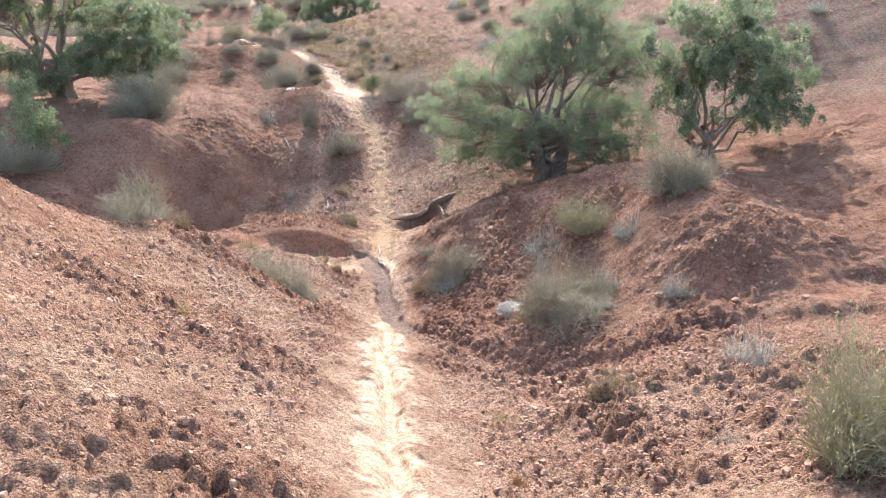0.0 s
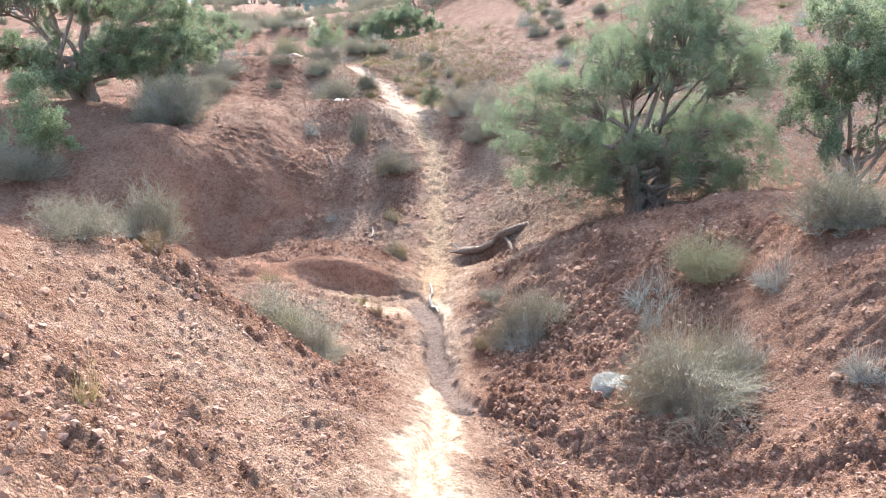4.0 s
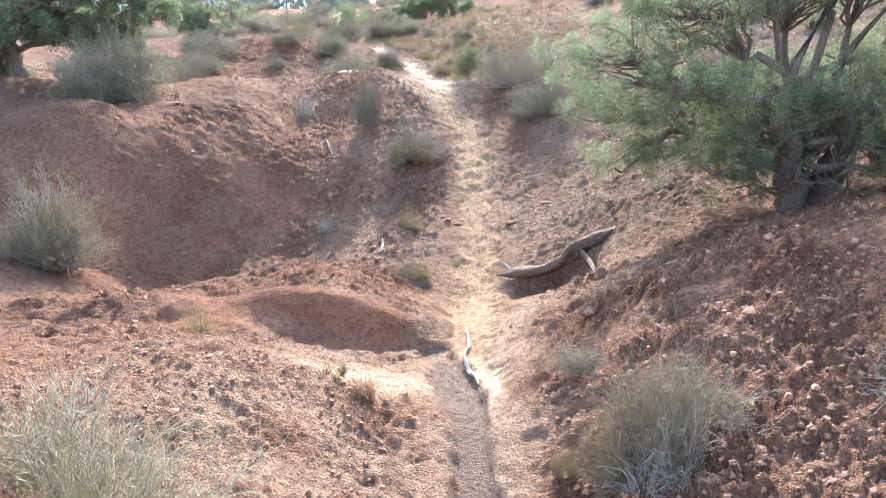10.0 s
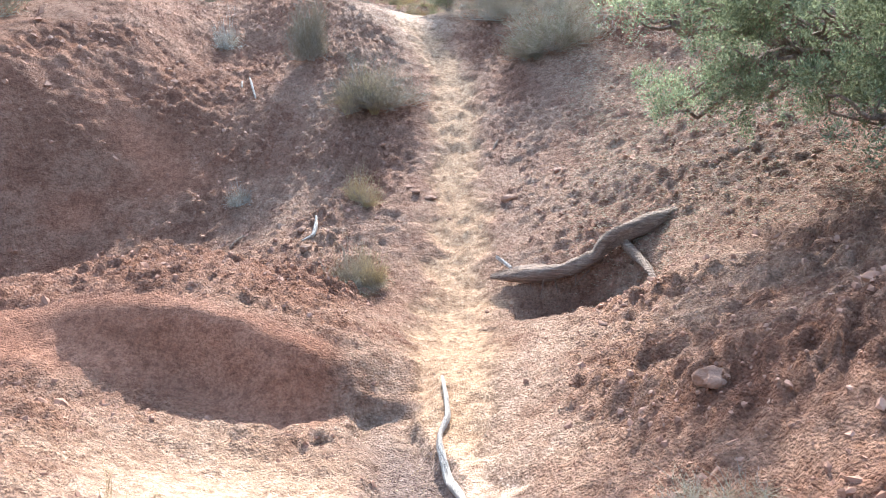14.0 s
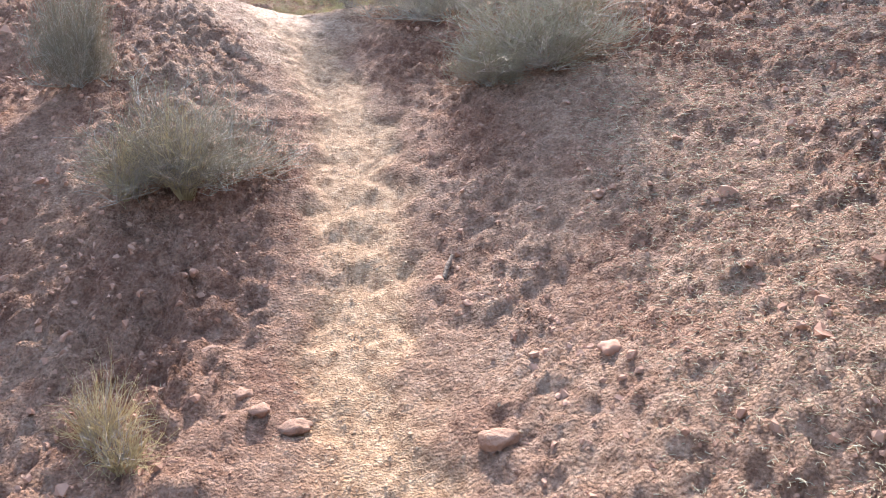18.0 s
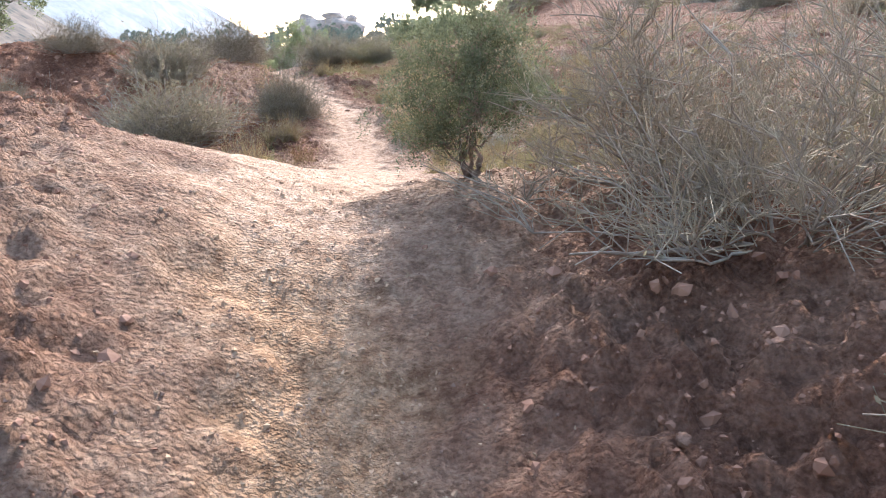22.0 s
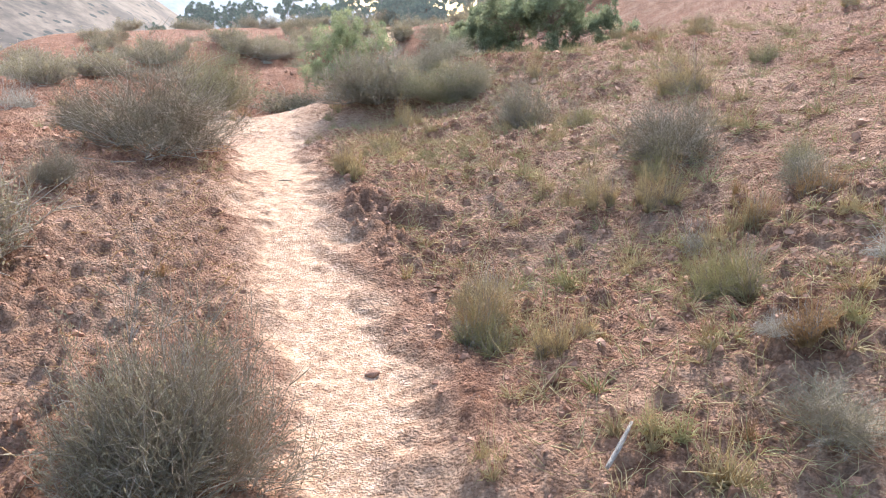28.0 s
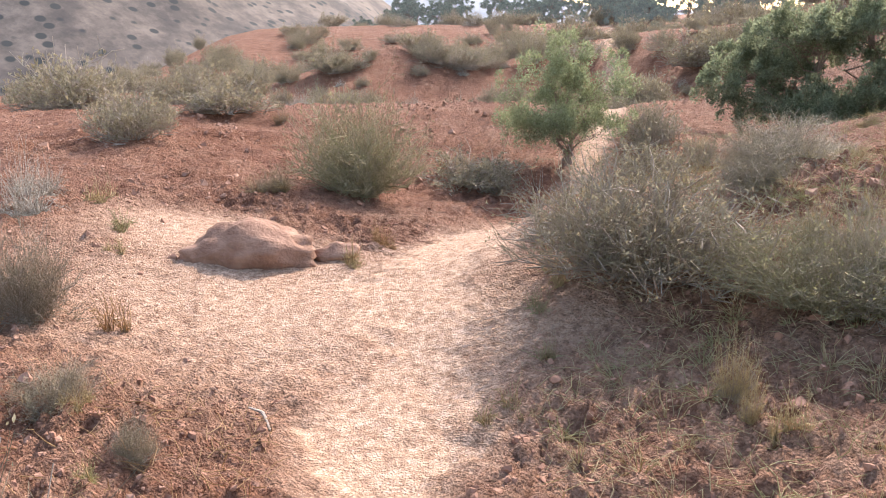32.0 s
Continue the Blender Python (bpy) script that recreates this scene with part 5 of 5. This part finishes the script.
stone("boulder", -5.36, 36.2, (0.95, 0.6, 0.37), 44, red_rock, "low smooth red sandstone boulder half sunk in the sand", turn=22, detail=4, sink=0.30)
stone("rock", -4.86, 36.42, (0.34, 0.2, 0.16), 42, red_rock, "small flat sandstone rock beside the boulder", turn=20, detail=3)
stone("flat_stone", -2.25, 23.7, (0.42, 0.3, 0.07), 43, pale_rock, "pale flat stone on top of the bank", turn=10, detail=3)
stone("rock", 5.2, 9.0, (0.16, 0.12, 0.09), 45, red_rock, "broken red rock in the washed bank", detail=3)
SMALL_STONES = [(-1.43, 30.3, 0.05), (0.02, 18.55, 0.05), (0.55, 18.62, 0.13), (1.25, 20.0, 0.08), (0.55, 19.45, 0.05), (-0.28, 18.95, 0.09), (-1.25, 18.4, 0.08), (0.3, 17.05, 0.04), (1.35, 16.6, 0.07),
                (0.75, 10.2, 0.09), (0.45, 10.55, 0.10), (0.62, 9.85, 0.07), (-0.75, 19.1, 0.05), (-0.62, 17.9, 0.06), (3.6, 9.7, 0.12), (4.4, 9.2, 0.1), (-3.05, 35.0, 0.05), (-2.6, 33.4, 0.04),
                (-0.49, 19.3, 0.10), (-0.15, 18.89, 0.11), (1.02, 18.93, 0.10), (-1.14, 17.87, 0.10), (-1.61, 17.6, 0.12), (0.99, 14.28, 0.14), (0.44, 19.67, 0.06), (-1.5, 29.92, 0.06), (0.45, 22.18, 0.04), (-0.35, 19.05, 0.07),
                (-0.6, 18.5, 0.06), (0.9, 15.9, 0.06), (1.5, 13.9, 0.09), (1.9, 13.2, 0.11), (1.7, 14.6, 0.08), (2.3, 14.1, 0.10), (-2.1, 7.2, 0.08), (-1.3, 5.4, 0.09), (-2.6, 8.3, 0.10), (1.3, 7.1, 0.08), (1.1, 9.0, 0.07), (-1.0, 8.9, 0.06)]
for n, (x, y, s) in enumerate(SMALL_STONES):
    stone("stone", x, y, (s * 1.15, s * 0.9, s * 0.6), 60 + n, red_rock if n % 4 else clod_mat, "small loose sandstone stone on the red soil", "small stones", detail=3, sink=0.42)


# ---- countless small things ----
def clods(count, seed, name, stretch, spread, gap, sizes, mat, label, crumbly=True, round_ones=False):
    """Loose crumbs of soil where the ground is crumbly, joined in one mesh."""
    rng = np.random.default_rng(seed)
    if round_ones:
        g = (1 + 5 ** 0.5) / 2
        base = np.array([(-1, g, 0), (1, g, 0), (-1, -g, 0), (1, -g, 0), (0, -1, g), (0, 1, g), (0, -1, -g), (0, 1, -g), (g, 0, -1), (g, 0, 1), (-g, 0, -1), (-g, 0, 1)]) / (2 * math.hypot(1, g))
        tris = np.array([(0, 11, 5), (0, 5, 1), (0, 1, 7), (0, 7, 10), (0, 10, 11), (1, 5, 9), (5, 11, 4), (11, 10, 2), (10, 7, 6), (7, 1, 8), (3, 9, 4), (3, 4, 2), (3, 2, 6), (3, 6, 8), (3, 8, 9), (4, 9, 5), (2, 4, 11), (6, 2, 10), (8, 6, 7), (9, 8, 1)])
    else:
        base = 0.5 * np.array([(1, 0, 0), (-1, 0, 0), (0, 1, 0), (0, -1, 0), (0, 0, 1), (0, 0, -1)], float)
        tris = np.array([(0, 2, 4), (2, 1, 4), (1, 3, 4), (3, 0, 4), (2, 0, 5), (1, 2, 5), (3, 1, 5), (0, 3, 5)])
    y = rng.uniform(*stretch, count)
    off = rng.normal(0, 1, count) * spread
    x = track_x(y) + np.sign(off) * (np.abs(off) + gap)
    z, kinds = ground(x, y, True)
    if crumbly:
        keep = rng.uniform(0, 1, count) < kinds["knob"] * (1 - kinds["trail"]) * (1 - kinds["cut"])
        x, y, z, count = x[keep], y[keep], z[keep], int(keep.sum())
    s = rng.uniform(0, 1, count) ** 3.0 * (sizes[1] - sizes[0]) + sizes[0]
    v = (base[None] * rng.uniform(0.75, 1.3, (count, len(base), 1)) + rng.normal(0, 0.09, (count, len(base), 3))) * (s[:, None] * rng.uniform(0.8, 1.2, (count, 3)))[:, None, :]
    a = rng.uniform(0, 6.28, count)
    c, d = np.cos(a)[:, None], np.sin(a)[:, None]
    v = np.stack([v[..., 0] * c - v[..., 1] * d, v[..., 0] * d + v[..., 1] * c, v[..., 2]], -1)
    v = np.stack([v[..., 0], v[..., 1] * c - v[..., 2] * d, v[..., 1] * d + v[..., 2] * c], -1)
    v += np.stack([x, y, z - s * 0.22], -1)[:, None, :]
    f = tris[None] + (np.arange(count) * len(base))[:, None, None]
    return tagged(new(name, mesh_of(name, v.reshape(-1, 3), f.reshape(-1, 3), mat, False)), label, "soil clods", kind="stuff")


clods(120000, 71, "soil_crumbs", (2.5, 38.0), 1.6, 0.15, (0.006, 0.017), clod_mat, "loose crumbs of red soil")
clods(34000, 76, "soil_clods", (2.5, 38.0), 2.0, 0.2, (0.015, 0.045), clod_mat, "loose clods of red soil", round_ones=True)
clods(16000, 73, "hillside_clods", (4.0, 40.0), 4.5, 1.5, (0.02, 0.07), clod_mat, "larger clods of red soil on the slopes", round_ones=True)
clods(26000, 77, "slope_clods", (4.0, 13.5), 3.2, 0.6, (0.018, 0.06), clod_mat, "crumbly clods of red soil over the near slope", round_ones=True)
clods(12000, 78, "upper_clods", (20.0, 46.0), 8.0, 2.0, (0.03, 0.11), clod_mat, "clods of red soil on the upper slopes")
clods(9000, 75, "far_clods", (36.0, 58.0), 6.0, 1.0, (0.03, 0.10), clod_mat, "clods of red soil on the far slope")
clods(22000, 72, "trail_gravel", (3.0, 38.0), 0.26, 0.0, (0.003, 0.012), crumb_mat, "fine gravel strewn along the trail", False)
clods(9000, 74, "tan_gravel", (14.5, 23.5), 0.18, 0.0, (0.005, 0.02), tan_crumb, "crumbly tan gravel lying on the trail", False)


def litter(name, count, seed, area, length, mat, label, flat=0.75):
    """Short dry stems, lying and standing, over an area given by a function of a random source."""
    rng = np.random.default_rng(seed)
    x, y = area(rng, count)
    z, kinds = ground(x, y, True)
    keep = kinds["trail"] < 0.25
    x, y, z, count = x[keep], y[keep], z[keep], int(keep.sum())
    d = unit(rng, count)
    d[:, 2] = np.abs(d[:, 2]) * (1 - flat) + 0.04
    d /= np.linalg.norm(d, axis=1, keepdims=True)
    t = np.linspace(0, 1, 3)[None, :, None]
    ln = length * rng.uniform(0.4, 1.3, (count, 1, 1))
    p = np.stack([x, y, z + 0.004], -1)[:, None] + d[:, None] * t * ln
    p[:, 1] += rng.normal(0, 0.1, (count, 3)) * ln[:, 0]
    w = np.array([[0.0017, 0.0015, 0.0006]]) * rng.uniform(0.7, 1.5, (count, 1))
    return tagged(new(name, mesh_of(name, *tubes(p, w, 3), mat)), label, "grass litter", kind="stuff")


def hillside(rng, n):
    y = rng.uniform(24, 44, n)
    return track_x(y) + 0.6 + rng.exponential(2.2, n), y


def verge(rng, n):
    y = rng.uniform(25.5, 36, n)
    return track_x(y) - 0.4 - np.abs(rng.normal(0, 0.55, n)), y


def under_tree(rng, n):
    y = rng.uniform(16.8, 21.5, n)
    return 0.75 + 0.12 * (y - 17) + rng.gamma(2.2, 0.55, n), y


litter("hillside_litter", 15000, 81, hillside, 0.13, straw, "thin dry grass scattered over the hillside", 0.55)
litter("hillside_litter_green", 2200, 82, hillside, 0.12, green_straw, "thin greenish grass scattered over the hillside", 0.4)
litter("verge_litter", 2600, 83, verge, 0.11, rust_straw, "dry reddish grass along the trail edge", 0.5)
litter("slope_litter", 14000, 84, under_tree, 0.034, grey_straw, "matted bleached needles and stalks below the juniper", 0.95)



def grass_patches(name, count, seed, mat, label):
    """Countless small clumps of grass over the hillside, joined."""
    rng = np.random.default_rng(seed)
    y = rng.uniform(23.6, 40, count)
    x = track_x(y) + 0.55 + rng.gamma(1.6, 1.6, count)
    z = ground(x, y)
    pieces = []
    for i in range(count):
        size = rng.uniform(0.09, 0.24)
        p = stem_set(rng, 26, size, 1.1, 0.5) + np.array([x[i], y[i], z[i]])
        pieces.append(tubes(p, np.linspace(0.0024, 0.0008, 5)[None].repeat(26, 0), 3))
    return tagged(new(name, mesh_of(name, *joined(pieces), mat)), label, "grass", kind="stuff")


grass_patches("hillside_grass", 800, 95, straw, "small clumps of dry grass scattered over the hillside")
grass_patches("hillside_grass_green", 520, 96, green_straw, "small clumps of yellow-green grass scattered over the hillside")
scatter = random.Random(11)
for n in range(300):
    y = scatter.uniform(24.5, 42)
    x = float(track_x(np.array([y]))[0]) + 0.55 + scatter.expovariate(0.42)
    if x > 9 or (31.5 < y < 36 and x < 0 and n % 3):
        continue
    kind = scatter.choices(["straw", "green", "rust", "pale"], [7, 3, 2, 1])[0]
    s = scatter.uniform(0.14, 0.36)
    plant(kind, x, y, s, s * scatter.uniform(0.4, 0.75))
for n in range(40):
    y = scatter.uniform(25, 37)
    x = float(track_x(np.array([y]))[0]) - 0.5 - scatter.expovariate(1.1)
    s = scatter.uniform(0.1, 0.24)
    plant(scatter.choice(["rust", "straw", "straw", "green"]), x, y, s, s * scatter.uniform(0.5, 0.9))
for n in range(130):
    x, y = scatter.uniform(3.5, 17), scatter.uniform(20, 46)
    s = scatter.uniform(0.4, 1.0)
    plant(scatter.choice(["bit_straw", "bit_green", "pale", "sage", "sage", "brush"]), x, y, s, s * scatter.uniform(0.45, 0.7))
for n in range(60):
    y = scatter.uniform(47, 74)
    x = -9 - scatter.uniform(0, 26) * (y / 60) + 4
    plant(scatter.choice(["sage", "sage", "brush", "dry", "broom"]), x, y, scatter.uniform(0.7, 1.7), scatter.uniform(0.35, 0.8))
for n in range(180):
    y = 52 + 64 * scatter.random() ** 1.3
    x = scatter.uniform(-30, 10) * (y / 70)
    plant(scatter.choice(["sage", "sage", "brush", "broom"]), x, y, scatter.uniform(0.9, 2.2), scatter.uniform(0.5, 1.1))
for n in range(80):
    x, y = scatter.uniform(-22, -4.5), scatter.uniform(44, 64)
    s = scatter.uniform(0.3, 0.7)
    plant(scatter.choice(["sage", "brush", "pale", "dry"]), x, y, s, s * scatter.uniform(0.45, 0.7))
for n in range(14):
    y = scatter.uniform(24, 34)
    x = -6 - scatter.uniform(0, 9)
    plant(scatter.choice(["sage", "brush", "dry"]), x, y, scatter.uniform(0.7, 1.5), scatter.uniform(0.4, 0.7))

# ---- the far ridge ----
for n, (x, y, h, w) in enumerate([(-39.5, 112, 3.6, 3.4), (-36, 114, 3.2, 3.6), (-33, 111, 3.4, 3.0), (-29.5, 113, 3.8, 3.2), (-26, 111, 2.6, 3.2), (-23.5, 108, 2.6, 3.0), (-21, 106, 3.4, 3.8), (-16.6, 106, 3.4, 4.6), (-14, 105, 3.2, 3.4), (-10, 102, 4.4, 3.6),
                                  (-6.5, 100, 3.8, 3.4), (-4, 90, 3.4, 3.6), (-0.5, 84, 3.2, 3.2), (2.0, 78, 3.6, 3.2), (-5.0, 75, 2.4, 2.8), (-9.5, 78, 2.2, 2.6), (4.5, 70, 3.2, 2.8), (-47, 118, 2.2, 2.6), (-31, 96, 2.0, 2.6), (-13, 88, 2.0, 2.6)]):
    r = w / 3.4
    # far_leaf carries a trace of painted haze as emission
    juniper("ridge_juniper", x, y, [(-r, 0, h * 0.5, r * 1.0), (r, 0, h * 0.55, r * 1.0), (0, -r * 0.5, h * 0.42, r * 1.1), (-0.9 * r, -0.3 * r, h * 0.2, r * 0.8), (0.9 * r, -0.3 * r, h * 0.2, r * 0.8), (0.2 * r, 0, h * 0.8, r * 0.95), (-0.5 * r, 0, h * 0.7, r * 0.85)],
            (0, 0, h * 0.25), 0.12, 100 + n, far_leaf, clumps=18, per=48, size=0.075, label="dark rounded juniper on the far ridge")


def caprock(x, y, parts):
    root = new("caprock_outcrop")
    root.location = (x, y, zs(x, y))
    for n, (dx, dz, w, h) in enumerate(parts):
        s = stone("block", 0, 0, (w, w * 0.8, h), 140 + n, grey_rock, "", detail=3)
        for key in ("label", "category"):
            if key in s:
                del s[key]
        s.parent = root
        s.matrix_basis = pose(dx, 0, dz, 0, 0, 15 * n)
    return tagged(root, "weathered caprock outcrop standing on the far ridge", "rock outcrop")


caprock(-17.6, 112.5, [(-1.9, 3.5, 4.2, 2.2), (1.2, 3.8, 4.4, 2.0), (2.5, 3.4, 2.8, 1.9), (-0.5, 2.0, 5.0, 3.0), (0.4, 4.8, 3.0, 1.0), (-2.5, 4.5, 1.8, 0.9), (2.4, 4.5, 1.6, 0.9), (0, 0.6, 5.0, 3.0)])
caprock(-28.6, 116, [(0, 0.9, 2.6, 2.0), (1.4, 0.5, 1.6, 1.3)])
post = new("post")
post.location = (-44.6, 121, zs(-44.6, 121) - 0.2)
part("shaft", mesh_of("shaft", *tubes(np.array([[[0, 0, 0], [0.02, 0, 0.8], [0.0, 0, 1.7]]]), np.array([[0.09, 0.09, 0.08]]), 8), post_mat), post)
part("cap", mesh_of("cap", *tubes(np.array([[[0, 0, 1.68], [0, 0, 1.73], [0, 0, 1.76]]]), np.array([[0.12, 0.12, 0.02]]), 8), post_mat), post)
tagged(post, "lone dark wooden post on the far skyline", "post")


def range_of_hills(name, line, base, mat, label, seed, rows=26, cols=160, back=600):
    """A far slope: (bearing in degrees left of +y, height) along a skyline at a distance."""
    rng = np.random.default_rng(seed)
    far, pts = line
    b, h = np.array(pts).T
    ang = np.radians(np.linspace(b.min(), b.max(), cols))
    top = np.interp(np.degrees(ang), np.sort(b), h[np.argsort(b)])
    s = np.linspace(0, 1, rows)[:, None]
    dist = far + back * s
    x, y = -np.sin(ang)[None] * dist, np.cos(ang)[None] * dist
    gullies = 0.10 * value_noise(x + 0.4 * y, y * 0.3, 60, seed) + 0.05 * value_noise(x, y, 24, seed + 1)
    z = base + (top[None] - base) * (s**0.8 + gullies * np.sin(s * math.pi))
    v = np.stack([x, y, z], -1).reshape(-1, 3)
    q = (np.arange(rows - 1)[:, None] * cols + np.arange(cols - 1)).ravel()
    return tagged(new(name, mesh_of(name, v, np.stack([q, q + 1, q + cols + 1, q + cols], 1), mat)), label, "mountain", kind="structure")


# both backdrops glow by their material to stand for haze over the valley
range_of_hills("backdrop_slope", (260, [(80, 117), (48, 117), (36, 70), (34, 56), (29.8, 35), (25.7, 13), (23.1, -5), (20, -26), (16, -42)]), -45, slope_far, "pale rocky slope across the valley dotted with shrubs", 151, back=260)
range_of_hills("backdrop_mountain", (1300, [(80, 540), (45, 540), (30, 420), (20.1, 166), (17, 95), (14, 30), (12, 20), (6, 8), (0, -10), (-30, -20)]), -120, mount_far, "mountain far across the valley, its haze painted in as a glow", 152, back=900)
